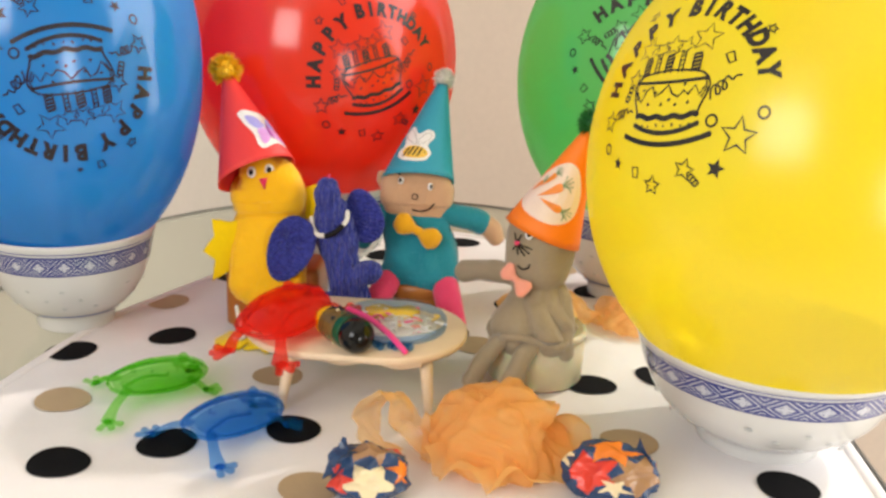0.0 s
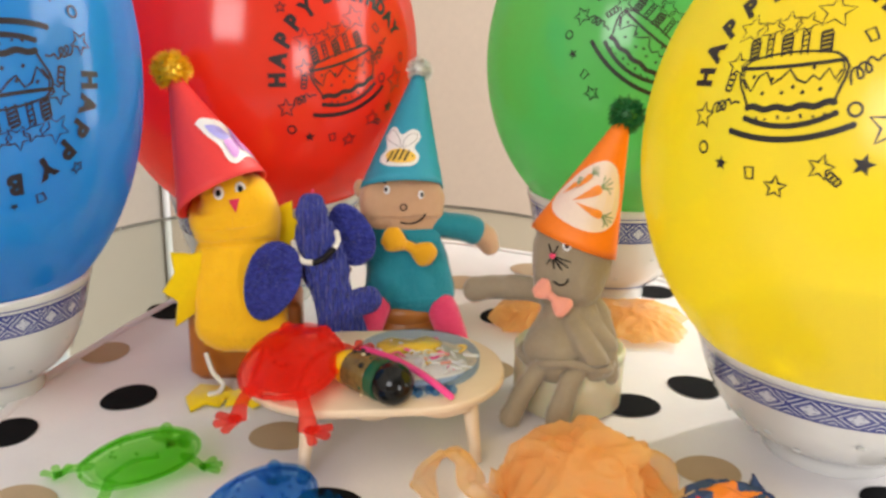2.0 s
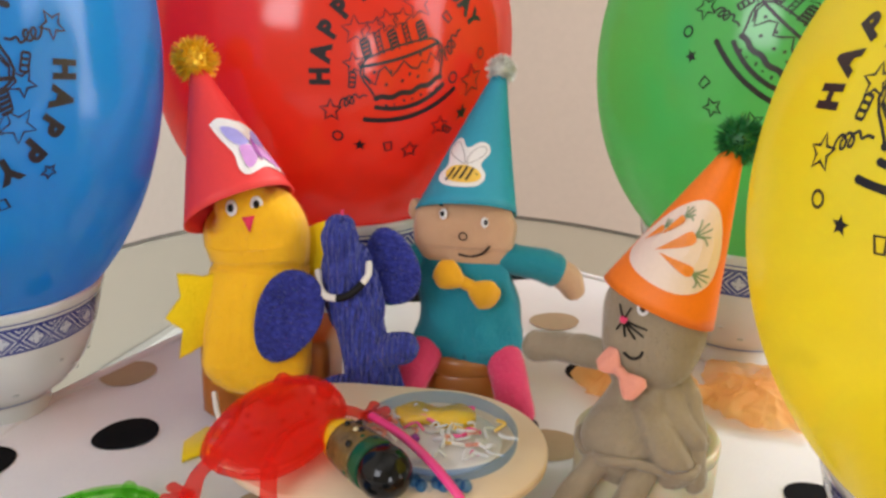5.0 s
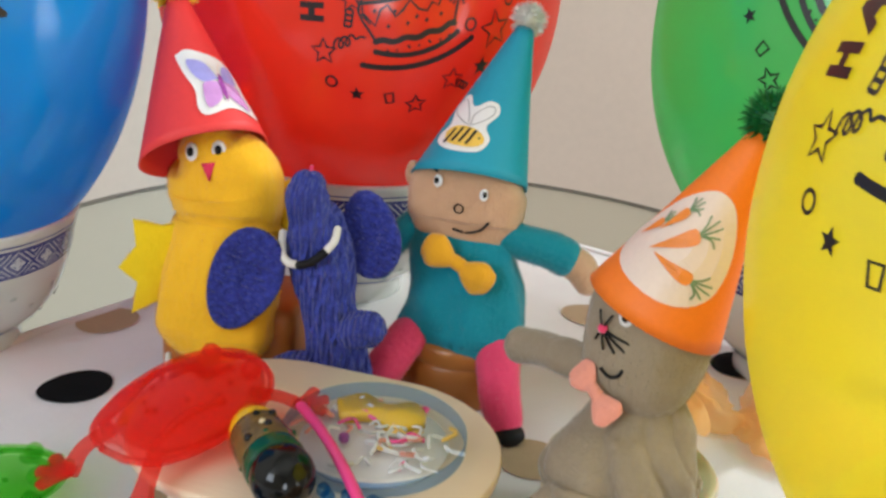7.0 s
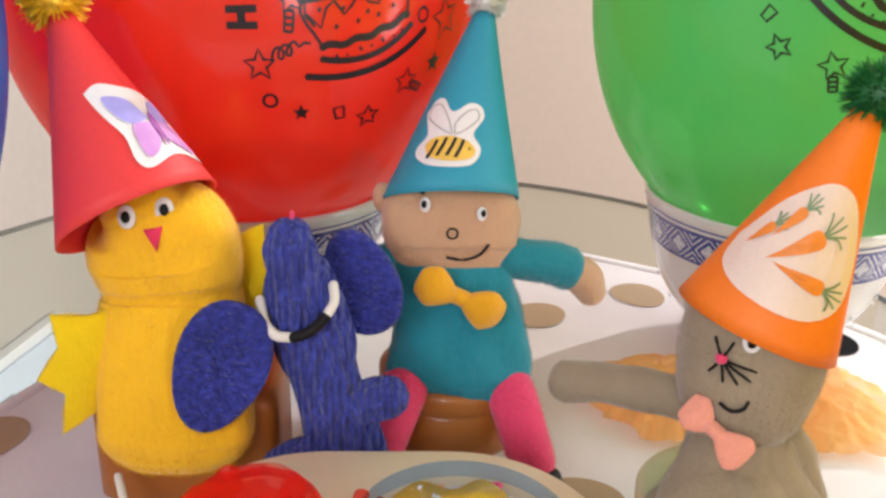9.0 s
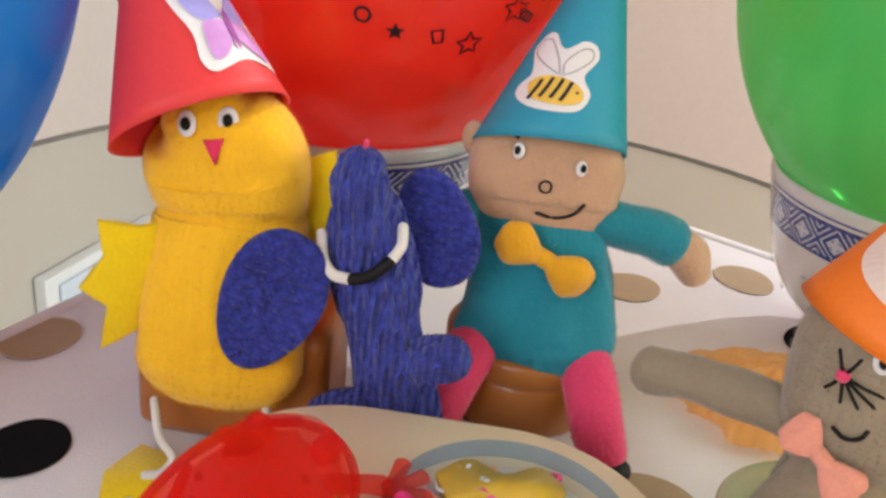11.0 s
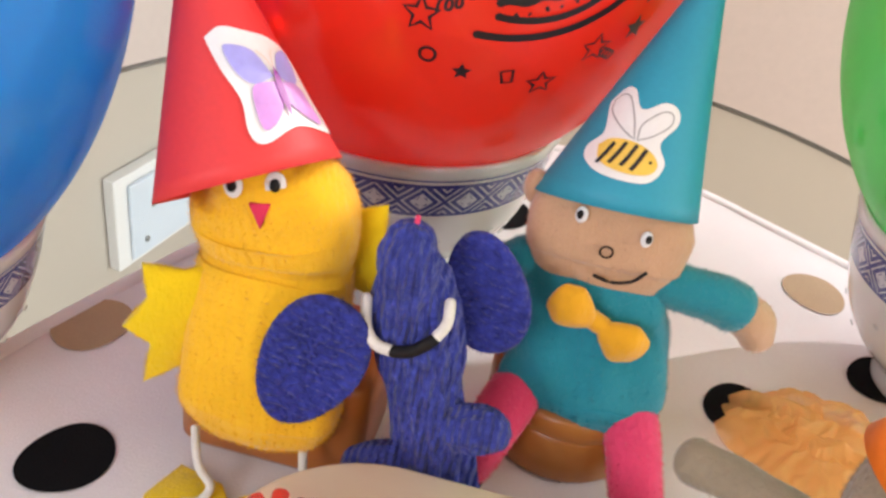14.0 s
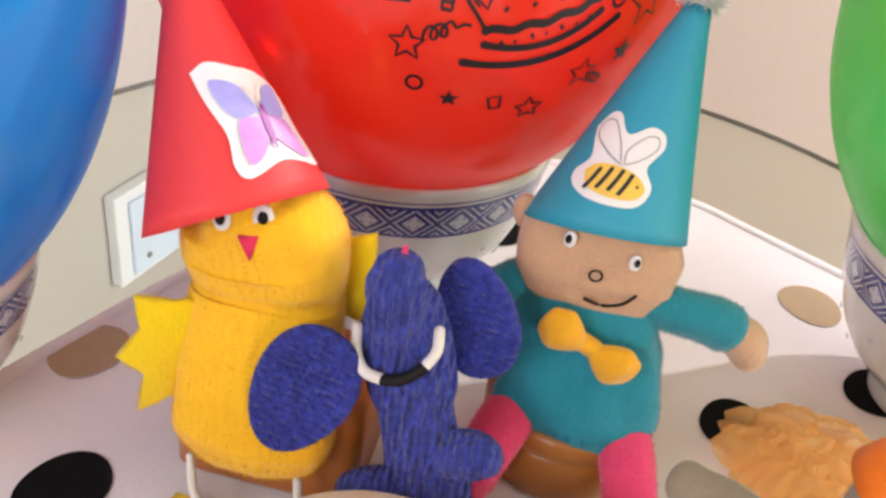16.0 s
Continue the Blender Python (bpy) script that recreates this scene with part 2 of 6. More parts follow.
M = dict(
    wall=mat("wall_paint", (0.55, 0.46, 0.38), 0.9, 0.04, 120, 0.15, 3),
    wall_pale=mat("pale_wall_paint", (0.60, 0.56, 0.50), 0.9, 0.04, 120, 0.15, 3),
    floor=mat("pale_carpet", (0.62, 0.56, 0.48), 0.95, 0.1, 400, 0.5, 10, spec=0.1),
    ceiling=mat("ceiling_paint", (0.8, 0.78, 0.74), 0.9, 0.03, 120, 0.1, 3),
    edging=mat("dark_edging", (0.10, 0.09, 0.08), 0.5),
    cloth=mat("white_cotton", (0.80, 0.78, 0.78), 0.9, 0.05, 1500, 0.5, 30, sheen=0.1, depth=0.0004, spec=0.15),
    black_dot=mat("black_print", (0.008, 0.008, 0.009), 0.9, 0.3, 1500, 0.4, 50, spec=0.08),
    tan_dot=mat("tan_print", (0.46, 0.34, 0.21), 0.9, 0.1, 1500, 0.4, 50),
    red_latex=latex("red_latex", (0.98, 0.095, 0.045)),
    blue_latex=latex("blue_latex", (0.035, 0.44, 0.90)),
    green_latex=latex("green_latex", (0.19, 0.66, 0.24)),
    yellow_latex=latex("yellow_latex", (0.93, 0.82, 0.06), 0.25),
    ink=mat("black_ink", (0.012, 0.010, 0.012), 0.35, 0.2, 400, 0),
    yellow_fleece=fleece("yellow_fleece", (1.0, 0.56, 0.022)),
    yellow_felt=fleece("yellow_felt", (0.95, 0.66, 0.010), 1400),
    white_cord=mat("white_cord", (0.75, 0.72, 0.66), 0.9, 0.1, 1500, 0.6),
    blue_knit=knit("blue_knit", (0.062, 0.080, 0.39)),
    skin=fleece("tan_fleece", (0.62, 0.385, 0.235), 1400),
    teal=fleece("teal_fleece", (0.022, 0.25, 0.32)),
    pink=fleece("pink_fleece", (0.80, 0.07, 0.17)),
    grey=fleece("grey_fleece", (0.33, 0.27, 0.185), 620),
    peach=fleece("peach_felt", (0.86, 0.36, 0.26), 1400),
    mustard=fleece("mustard_felt", (0.82, 0.40, 0.02), 1400),
    white=mat("white_paint", (0.8, 0.8, 0.8), 0.5, 0.03),
    pupil=mat("black_thread", (0.010, 0.009, 0.009), 0.6, 0.2, spec=0.2),
    beak=mat("pink_red_felt", (0.78, 0.03, 0.10), 0.8),
    red_card=mat("red_card", (0.80, 0.042, 0.04), 0.55, 0.05, 700, 0.15, 20),
    teal_card=mat("teal_card", (0.016, 0.30, 0.43), 0.55, 0.05, 700, 0.15, 20),
    orange_card=mat("orange_card", (0.92, 0.21, 0.010), 0.55, 0.05, 700, 0.15, 20),
    sticker=mat("sticker_paper", (0.82, 0.80, 0.78), 0.4, 0.03, 700, 0.05),
    sticker_pink=mat("sticker_pale_pink", (0.82, 0.67, 0.58), 0.4, 0.04, 700, 0.05),
    lilac=mat("lilac_print", (0.38, 0.36, 0.78), 0.4, 0.15, 300, 0),
    violet=mat("violet_print", (0.62, 0.30, 0.68), 0.4, 0.15, 300, 0),
    plum=mat("plum_print", (0.30, 0.03, 0.32), 0.4),
    bee_yellow=mat("bee_yellow_print", (0.85, 0.55, 0.08), 0.4, 0.1, 300, 0),
    bee_line=mat("grey_line_print", (0.35, 0.33, 0.32), 0.5),
    carrot=mat("carrot_print", (0.85, 0.26, 0.03), 0.4, 0.15, 300, 0),
    leaf=mat("leaf_print", (0.20, 0.30, 0.16), 0.4, 0.2, 300, 0),
    gold_tinsel=mat("gold_tinsel", (0.90, 0.58, 0.03), 0.30, 0.4, 300, 0, metal=0.4),
    white_tinsel=mat("white_tinsel", (0.75, 0.76, 0.72), 0.3, 0.3, 300, 0, metal=0.25),
    green_tinsel=mat("green_tinsel", (0.012, 0.15, 0.035), 0.5, 0.4, 300, 0),
    porcelain=mat("white_porcelain", (0.63, 0.64, 0.63), 0.12, 0.04, 60, 0.02, 8, coat=0.4),
    porcelain_blue=mat("cobalt_line", (0.06, 0.08, 0.30), 0.2, 0.3, 200, 0),
    rice=mat("rice_grain_glaze", (0.50, 0.53, 0.53), 0.2, 0.1, 200, 0),
    pale_wood=wood("pale_wood", (0.86, 0.71, 0.51), (0.80, 0.62, 0.42), 30),
    brown_wood=wood("orange_brown_wood", (0.46, 0.15, 0.022), (0.36, 0.10, 0.014), 25, 0.35),
    honey_wood=wood("honey_wood", (0.44, 0.17, 0.03), (0.33, 0.11, 0.018), 25, 0.3),
    wax=mat("cream_frosted_wax", (0.56, 0.50, 0.33), 0.35, 0.06, 200, 0.1, 30, sss=0.5),
    red_plastic=clear_plastic("red_plastic", (1.0, 0.045, 0.02), 0.06, 0.34),
    green_plastic=clear_plastic("green_plastic", (0.30, 0.85, 0.06), 0.06, 0.08),
    blue_plastic=clear_plastic("blue_plastic", (0.01, 0.40, 0.85), 0.06, 0.12),
    clear=clear_plastic("clear_plastic", (0.90, 0.93, 0.95), 0.04, 0.05),
    rim_blue=clear_plastic("blue_rim_plastic", (0.30, 0.55, 0.88), 0.06, 0.06),
    pink_plastic=mat("hot_pink_plastic", (0.90, 0.06, 0.28), 0.3, 0.05, 100, 0, coat=0.4),
    black_gloss=mat("black_gloss", (0.005, 0.006, 0.006), 0.10, 0.1, 100, 0, coat=0.0, spec=0.35),
    dark_green=mat("dark_green_gloss", (0.006, 0.075, 0.03), 0.15, 0.2, 100, 0, spec=0.35),
    yellow_gloss=mat("yellow_gloss", (0.80, 0.50, 0.01), 0.2, 0.1, 100, 0, coat=0.4),
    amber=mat("amber_gloss", (0.16, 0.10, 0.03), 0.18, 0.6, 300, 0, spec=0.35),
    tissue=tissue_paper("orange_tissue", (1.0, 0.63, 0.23)),
    navy_paper=mat("navy_gift_paper", (0.02, 0.055, 0.14), 0.25, 0.15, 200, 0.05),
    red_paper=mat("red_gift_paper", (0.72, 0.05, 0.03), 0.25, 0.1, 200, 0.05),
    orange_paper=mat("orange_gift_paper", (0.82, 0.22, 0.03), 0.25, 0.1, 200, 0.05),
    cream_paper=mat("cream_gift_paper", (0.80, 0.68, 0.42), 0.25, 0.08, 200, 0.05),
    brown_paper=mat("brown_gift_paper", (0.36, 0.20, 0.10), 0.25, 0.1, 200, 0.05),
    white_plastic=mat("white_plastic", (0.74, 0.76, 0.78), 0.35, 0.03, 200, 0.02),
    blue_face=mat("pale_blue_face", (0.58, 0.68, 0.80), 0.25, 0.04, 200, 0),
    grey_mark=mat("grey_mark", (0.16, 0.17, 0.17), 0.4),
)


def band_material():
    """White porcelain with a cobalt band of linked diamonds; u runs round the bowl, v up."""
    m, n, l = nodes_of("cobalt_diamond_band")
    b = n["Principled BSDF"]
    tc, sep = n.new("ShaderNodeTexCoord"), n.new("ShaderNodeSeparateXYZ")
    l.new(tc.outputs["UV"], sep.inputs[0])

    def op(kind, a, c=None):
        x = n.new("ShaderNodeMath")
        x.operation = kind
        for i, v in enumerate((a, c)):
            if v is None:
                continue
            if isinstance(v, (int, float)):
                x.inputs[i].default_value = v
            else:
                l.new(v, x.inputs[i])
        return x.outputs[0]

    u = op("ABSOLUTE", op("SUBTRACT", op("FRACT", op("MULTIPLY", sep.outputs[0], 22.0)), 0.5))
    v = op("ABSOLUTE", op("SUBTRACT", sep.outputs[1], 0.5))
    d = op("ADD", op("MULTIPLY", u, 2.0), op("MULTIPLY", v, 2.0))
    rings = op("GREATER_THAN", op("FRACT", op("MULTIPLY", d, 2.6)), 0.30)
    cross = op("LESS_THAN", op("MULTIPLY", u, v), 0.006)
    small = op("LESS_THAN", d, 0.42)
    star = op("MULTIPLY", cross, small)
    border = op("GREATER_THAN", v, 0.40)
    ink = op("MAXIMUM", op("MULTIPLY", rings, op("SUBTRACT", 1.0, star)), border)
    noi = n.new("ShaderNodeTexNoise")
    noi.inputs["Scale"].default_value = 90
    l.new(tc.outputs["Object"], noi.inputs["Vector"])
    ink = op("MULTIPLY", ink, op("ADD", 0.66, op("MULTIPLY", noi.outputs["Fac"], 0.6)))
    mixc = n.new("ShaderNodeMix")
    mixc.data_type = "RGBA"
    mixc.inputs[6].default_value, mixc.inputs[7].default_value = (0.50, 0.53, 0.62, 1), (0.022, 0.034, 0.20, 1)
    l.new(ink, mixc.inputs[0])
    l.new(mixc.outputs[2], b.inputs["Base Color"])
    b.inputs["Roughness"].default_value, b.inputs["Coat Weight"].default_value = 0.15, 0.4
    return m


M["band"] = band_material()


def glass(name, tint):
    m, n, l = nodes_of(name)
    n.remove(n["Principled BSDF"])
    tr, gl, mx = n.new("ShaderNodeBsdfTransparent"), n.new("ShaderNodeBsdfGlossy"), n.new("ShaderNodeMixShader")
    tr.inputs["Color"].default_value = (*tint, 1)
    gl.inputs["Roughness"].default_value = 0.02
    l.new(facing_gloss(n, l, 0.04, 0.5), mx.inputs[0]); l.new(tr.outputs[0], mx.inputs[1]); l.new(gl.outputs[0], mx.inputs[2])
    l.new(mx.outputs[0], n["Material Output"].inputs["Surface"])
    return m


M["glass"] = glass("table_glass", (0.93, 0.96, 0.92))


# ---- mesh helpers ----
def part(name, bm, material, parent=None, label="", smooth=True):
    me = bpy.data.meshes.new(name)
    bm.to_mesh(me)
    bm.free()
    for m_ in (material if isinstance(material, (list, tuple)) else [material]):
        me.materials.append(m_)
    if smooth:
        me.shade_smooth()
    ob = new(name, me)
    if parent:
        ob.parent = parent
    if label:
        ob["label"] = label
    return ob


def thing(name, label, category, place=(0, 0, 0), group="", kind=""):
    ob = new(name)
    ob.location = place
    ob.empty_display_size = 0.01
    bpy.context.view_layer.update()
    return tagged(ob, label, category, group, kind)


def settle(ob):
    """Keep parts built in world coordinates where they are under a parent that stands at its base."""
    for c in ob.children:
        c.matrix_parent_inverse = Matrix.Translation(ob.location).inverted()


def frame_of(d, up=(0, 0, 1)):
    d = Vector(d).normalized()
    up = Vector(up)
    if abs(d.dot(up)) > 0.98:
        up = Vector((0, 1, 0))
    u = d.cross(up).normalized()
    return u, u.cross(d).normalized()


def skin_rings(bm, rings, mi=0, closed=True, caps=True):
    """Quads between rings of points; the rings have equal counts."""
    vs = [[bm.verts.new(p) for p in r] for r in rings]
    k = len(vs[0])
    for a, b in zip(vs, vs[1:]):
        for i in range(k if closed else k - 1):
            f = bm.faces.new((a[i], a[(i + 1) % k], b[(i + 1) % k], b[i]))
            f.material_index = mi
    if caps:
        for r, flip in ((vs[0], True), (vs[-1], False)):
            f = bm.faces.new(r[::-1] if flip else r)
            f.material_index = mi
    return vs


def smooth_path(pts, steps):
    """Catmull-Rom through rows of numbers."""
    p = [np.array(q, float) for q in pts]
    p = [2 * p[0] - p[1]] + p + [2 * p[-1] - p[-2]]
    out = []
    for i in range(1, len(p) - 2):
        for s_ in range(steps):
            t = s_ / steps
            a, b, c, d = p[i - 1:i + 3]
            out.append(0.5 * (2 * b + (c - a) * t + (2 * a - 5 * b + 4 * c - d) * t * t + (3 * b - a - 3 * c + d) * t ** 3))
    out.append(p[-2])
    return out


def limb(bm, pts, mi=0, sides=16, steps=5, side=(1, 0, 0), wob=0.0, power=2.0, cap_round=True, ribs=0):
    """A swept body. pts: x, y, z, half width, half depth. side: the direction of the width."""
    rows = smooth_path(pts, steps)
    if cap_round:
        def endcap(a, b):
            d = Vector(a[:3]) - Vector(b[:3])
            d.normalize()
            r = min(a[3], a[4])
            return [np.array([*(Vector(a[:3]) + d * r * h), a[3] * q, a[4] * q]) for h, q in ((0.35, 0.9), (0.62, 0.70), (0.8, 0.4))]
        rows = endcap(rows[0], rows[1])[::-1] + rows + endcap(rows[-1], rows[-2])
    rings = []
    for i, r in enumerate(rows):
        c = Vector(r[:3])
        d = Vector(rows[min(i + 1, len(rows) - 1)][:3]) - Vector(rows[max(i - 1, 0)][:3])
        d.normalize()
        s_ = Vector(side)
        s_ = (s_ - d * s_.dot(d)).normalized()
        w = d.cross(s_)
        ring = []
        for k in range(sides):
            a = 2 * math.pi * k / sides
            ca, sa = math.cos(a), math.sin(a)
            ca, sa = math.copysign(abs(ca) ** (2 / power), ca), math.copysign(abs(sa) ** (2 / power), sa)
            deep = 1 + 0.055 * math.cos(ribs * a) if ribs else 1.0
            p = c + (s_ * ca * max(r[3], 1e-5) + w * sa * max(r[4], 1e-5)) * deep
            if wob:
                p += noise.noise_vector(p * 90) * wob
            ring.append(p)
        rings.append(ring)
    skin_rings(bm, rings, mi)


def ball(bm, c, r, mi=0, seg=16, scale=(1, 1, 1)):
    rings = []
    for j in range(1, seg // 2):
        th = math.pi * j / (seg // 2)
        rings.append([Vector(c) + Vector((math.sin(th) * math.cos(2 * math.pi * k / seg) * scale[0], math.sin(th) * math.sin(2 * math.pi * k / seg) * scale[1], -math.cos(th) * scale[2])) * r for k in range(seg)])
    skin_rings(bm, rings, mi)


def lathe(profile, seg=64, mi=0, c=(0, 0, 0), bm=None, caps=False):
    """Turned body from (radius, height) pairs, with a UV map: u round, v along."""
    bm = bm or bmesh.new()
    uvl = bm.loops.layers.uv.verify()
    n = len(profile)
    vs = [[bm.verts.new((c[0] + r * math.cos(2 * math.pi * k / seg), c[1] + r * math.sin(2 * math.pi * k / seg), c[2] + z)) for k in range(seg)] for r, z in profile]
    for j in range(n - 1):
        for k in range(seg):
            f = bm.faces.new((vs[j][k], vs[j][(k + 1) % seg], vs[j + 1][(k + 1) % seg], vs[j + 1][k]))
            f.material_index = mi
            for lp, (uu, vv) in zip(f.loops, ((k, j), (k + 1, j), (k + 1, j + 1), (k, j + 1))):
                lp[uvl].uv = (uu / seg, vv / (n - 1))
    if caps:
        for r, flip in ((vs[0], True), (vs[-1], False)):
            bm.faces.new(r[::-1] if flip else r).material_index = mi
    return bm


def slab(outline, z0, z1, bevel=0.0, bm=None, mi=0):
    """A plate of even thickness from a plan outline."""
    bm = bm or bmesh.new()
    c = np.mean(np.array(outline), axis=0)

    def ring(z, inset):
        out = []
        for x, y in outline:
            d = Vector((x - c[0], y - c[1]))
            d = d * (1 - inset / max(d.length, 1e-6))
            out.append((c[0] + d.x, c[1] + d.y, z))
        return out

    rs = [ring(z0, bevel), ring(z0 + bevel, 0), ring(z1 - bevel, 0), ring(z1 - bevel * 0.3, bevel * 0.3), ring(z1, bevel)] if bevel else [ring(z0, 0), ring(z1, 0)]
    skin_rings(bm, rs, mi)
    return bm


def block(x0, x1, y0, y1, z0, z1, bevel=0.0):
    bm = bmesh.new()
    bmesh.ops.create_cube(bm, size=1, matrix=Matrix.Translation(((x0 + x1) / 2, (y0 + y1) / 2, (z0 + z1) / 2)) @ Matrix.Diagonal((x1 - x0, y1 - y0, z1 - z0, 1)))
    if bevel:
        bmesh.ops.bevel(bm, geom=bm.edges[:], offset=bevel, segments=3, affect="EDGES", profile=0.5)
    return bm


def stadium(cx, cy, length, width, n=18, corner=None):
    r = corner or width / 2
    out = []
    for sx, sy, a0 in ((1, 1, 0), (-1, 1, 90), (-1, -1, 180), (1, -1, 270)):
        for k in range(n):
            a = radians(a0 + 90 * k / (n - 1))
            out.append((cx + sx * (length / 2 - r) + r * math.cos(a), cy + sy * (width / 2 - r) + r * math.sin(a)))
    return out


# ---- the room ----
tagged(part("floor", block(-1.8, 1.8, -1.8, 1.45, -0.79, -0.74), M["floor"]), "pale carpeted floor under the table", "floor", kind="structure")
tagged(part("ceiling", block(-1.8, 1.8, -1.8, 1.45, 1.66, 1.72), M["ceiling"]), "white painted ceiling", "ceiling", kind="structure")


def angled_wall():
    bm = block(-1.9, 0.0, 0.0, 0.10, -0.79, 1.72)
    bm.transform(pose(-0.262, 1.38, 0, 0, 0, CORNER_TURN))
    return bm


CORNER_TURN = 77.5
tagged(part("wall_northwest", angled_wall(), M["wall_pale"]), "pale cream painted wall meeting at a corner", "wall", kind="structure")
tagged(part("wall_west", block(-1.9, -1.8, -1.8, 1.45, -0.79, 1.72), M["wall"]), "beige painted wall", "wall", kind="structure")


def wall_with_window(name, axis, at, lo, hi, w0, w1, s0, s1, label):
    """A wall along x or y, open between w0 and w1, from sill s0 to head s1."""
    bm = bmesh.new()
    for a0, a1, z0, z1 in ((lo, w0, -0.79, 1.72), (w1, hi, -0.79, 1.72), (w0, w1, -0.79, s0), (w0, w1, s1, 1.72)):
        box = (a0, a1, at, at + 0.1, z0, z1) if axis == "x" else (at, at + 0.1, a0, a1, z0, z1)
        t = block(*box)
        me = bpy.data.meshes.new("piece")
        t.to_mesh(me)
        bm.from_mesh(me)
        t.free()
        bpy.data.meshes.remove(me)
    tagged(part(name, bm, M["wall"], smooth=False), label, "wall", kind="structure")


wall_with_window("wall_east", "y", 1.8, -1.8, 1.38, -0.25, 1.34, -0.72, 1.62, "beige wall with a window opening")
wall_with_window("wall_north", "x", 1.38, -0.262, 1.9, 0.62, 1.74, -0.1, 1.55, "beige painted wall with a window, behind the table")
wall_with_window("wall_south", "x", -1.9, -1.9, 0.3, -1.5, -0.4, 0.5, 1.55, "beige wall with a window opening")
wall_with_window("wall_southeast", "x", -1.9, 0.3, 1.9, 1.1, 1.74, -0.45, 0.55, "beige wall with a narrow window opening")

# ---- the round-ended table ----
TX, TY, TR = -0.016, 0.670, 0.257


def table_outline(r):
    return [(TX + r * math.cos(radians(a)), TY + r * math.sin(radians(a))) for a in range(0, 181, 4)] + [(TX - r * 1.0, 0.30), (TX - r * 0.75, 0.24), (TX + r * 0.75, 0.24), (TX + r * 1.0, 0.30)]


table = thing("glass_table", "clear glass table with a rounded end and dark glass edge", "table", (TX, 0.55, -0.74))
glass_top = part("glass_top", slab(table_outline(TR - 0.0012), -0.0042, -0.0010), M["glass"], table, "clear faintly green glass top", smooth=False)
glass_top.visible_shadow = False
def edge_band():
    """A ring round the glass, open in the middle."""
    bm = bmesh.new()
    o, i_ = table_outline(TR), table_outline(TR - 0.0011)
    o, i_ = o + o[:1], i_ + i_[:1]
    skin_rings(bm, [[(*a, -0.0040), (*a, -0.0012), (*b, -0.0012), (*b, -0.0040)] for a, b in zip(o, i_)], caps=False)
    return bm
part("edge", edge_band(), M["edging"], table, "dark polished glass edge", smooth=False)
for lx, ly in ((-0.17, 0.36), (0.14, 0.36), (-0.05, 0.62), (0.06, 0.62)):
    part("leg", lathe([(0.012, -0.74), (0.012, -0.70), (0.014, -0.0044)], 20, c=(lx, ly, 0), caps=True), M["edging"], table)
settle(table)


# ---- spotted cloth ----
def cloth_z(x, y):
    p = Vector((x, y, 0.3))
    return 0.0012 + 0.0011 * (noise.noise(p * 14) + 0.5 * noise.noise(p * 33)) * min(1, max(0, (0.8 - y) * 5))


def cloth_outline():
    pts = [(-0.200, 0.30), (-0.191, 0.468), (-0.184, 0.535), (-0.171, 0.582), (-0.155, 0.624), (-0.134, 0.668), (-0.102, 0.730), (-0.055, 0.785), (0.0, 0.806), (0.055, 0.794), (0.092, 0.774), (0.143, 0.743), (0.195, 0.700), (0.226, 0.640), (0.236, 0.54), (0.236, 0.42), (0.23, 0.30), (0.12, 0.262), (-0.02, 0.255), (-0.14, 0.265), (-0.200, 0.30)]
    return [tuple(p) for p in smooth_path(pts, 6)][:-1]


def make_cloth():
    out = cloth_outline()
    c = np.array((0.02, 0.53))
    bm = bmesh.new()
    rings = []
    n = 34
    for j in range(1, n + 1):
        s_ = j / n
        rings.append([(c[0] + (x - c[0]) * s_, c[1] + (y - c[1]) * s_) for x, y in out])
    mid = bm.verts.new((c[0], c[1], cloth_z(*c)))
    vs = [[bm.verts.new((x, y, cloth_z(x, y))) for x, y in r] for r in rings]
    k = len(out)
    for i in range(k):
        bm.faces.new((mid, vs[0][(i + 1) % k], vs[0][i]))
        for a, b in zip(vs, vs[1:]):
            bm.faces.new((a[i], a[(i + 1) % k], b[(i + 1) % k], b[i]))
    low = [bm.verts.new((v.co.x, v.co.y, -0.0008)) for v in vs[-1]]
    for i in range(k):
        bm.faces.new((vs[-1][i], vs[-1][(i + 1) % k], low[(i + 1) % k], low[i]))
    bmesh.ops.recalc_face_normals(bm, faces=bm.faces[:])
    return bm


cloth = thing("spotted_cloth", "white cotton cloth with black and tan spots on a table", "cloth", (0.02, 0.53, 0))
part("fabric", make_cloth(), M["cloth"], cloth)


def hem():
    bm = bmesh.new()
    o = cloth_outline()
    c = Vector((0.02, 0.53))
    rings = []
    for x, y in o + o[:1]:
        d = (Vector((x, y)) - c).normalized()
        base = Vector((x, y)) - d * 0.0035
        z = cloth_z(x, y)
        rings.append([Vector((base.x + d.x * a, base.y + d.y * a, z + h)) for a, h in ((-0.003, 0.0), (-0.0025, 0.0008), (0.0025, 0.0010), (0.0035, 0.0), (0.0035, -0.001))])
    skin_rings(bm, rings, closed=False, caps=False)
    return bm


part("hem", hem(), M["cloth"], cloth, "stitched white hem")


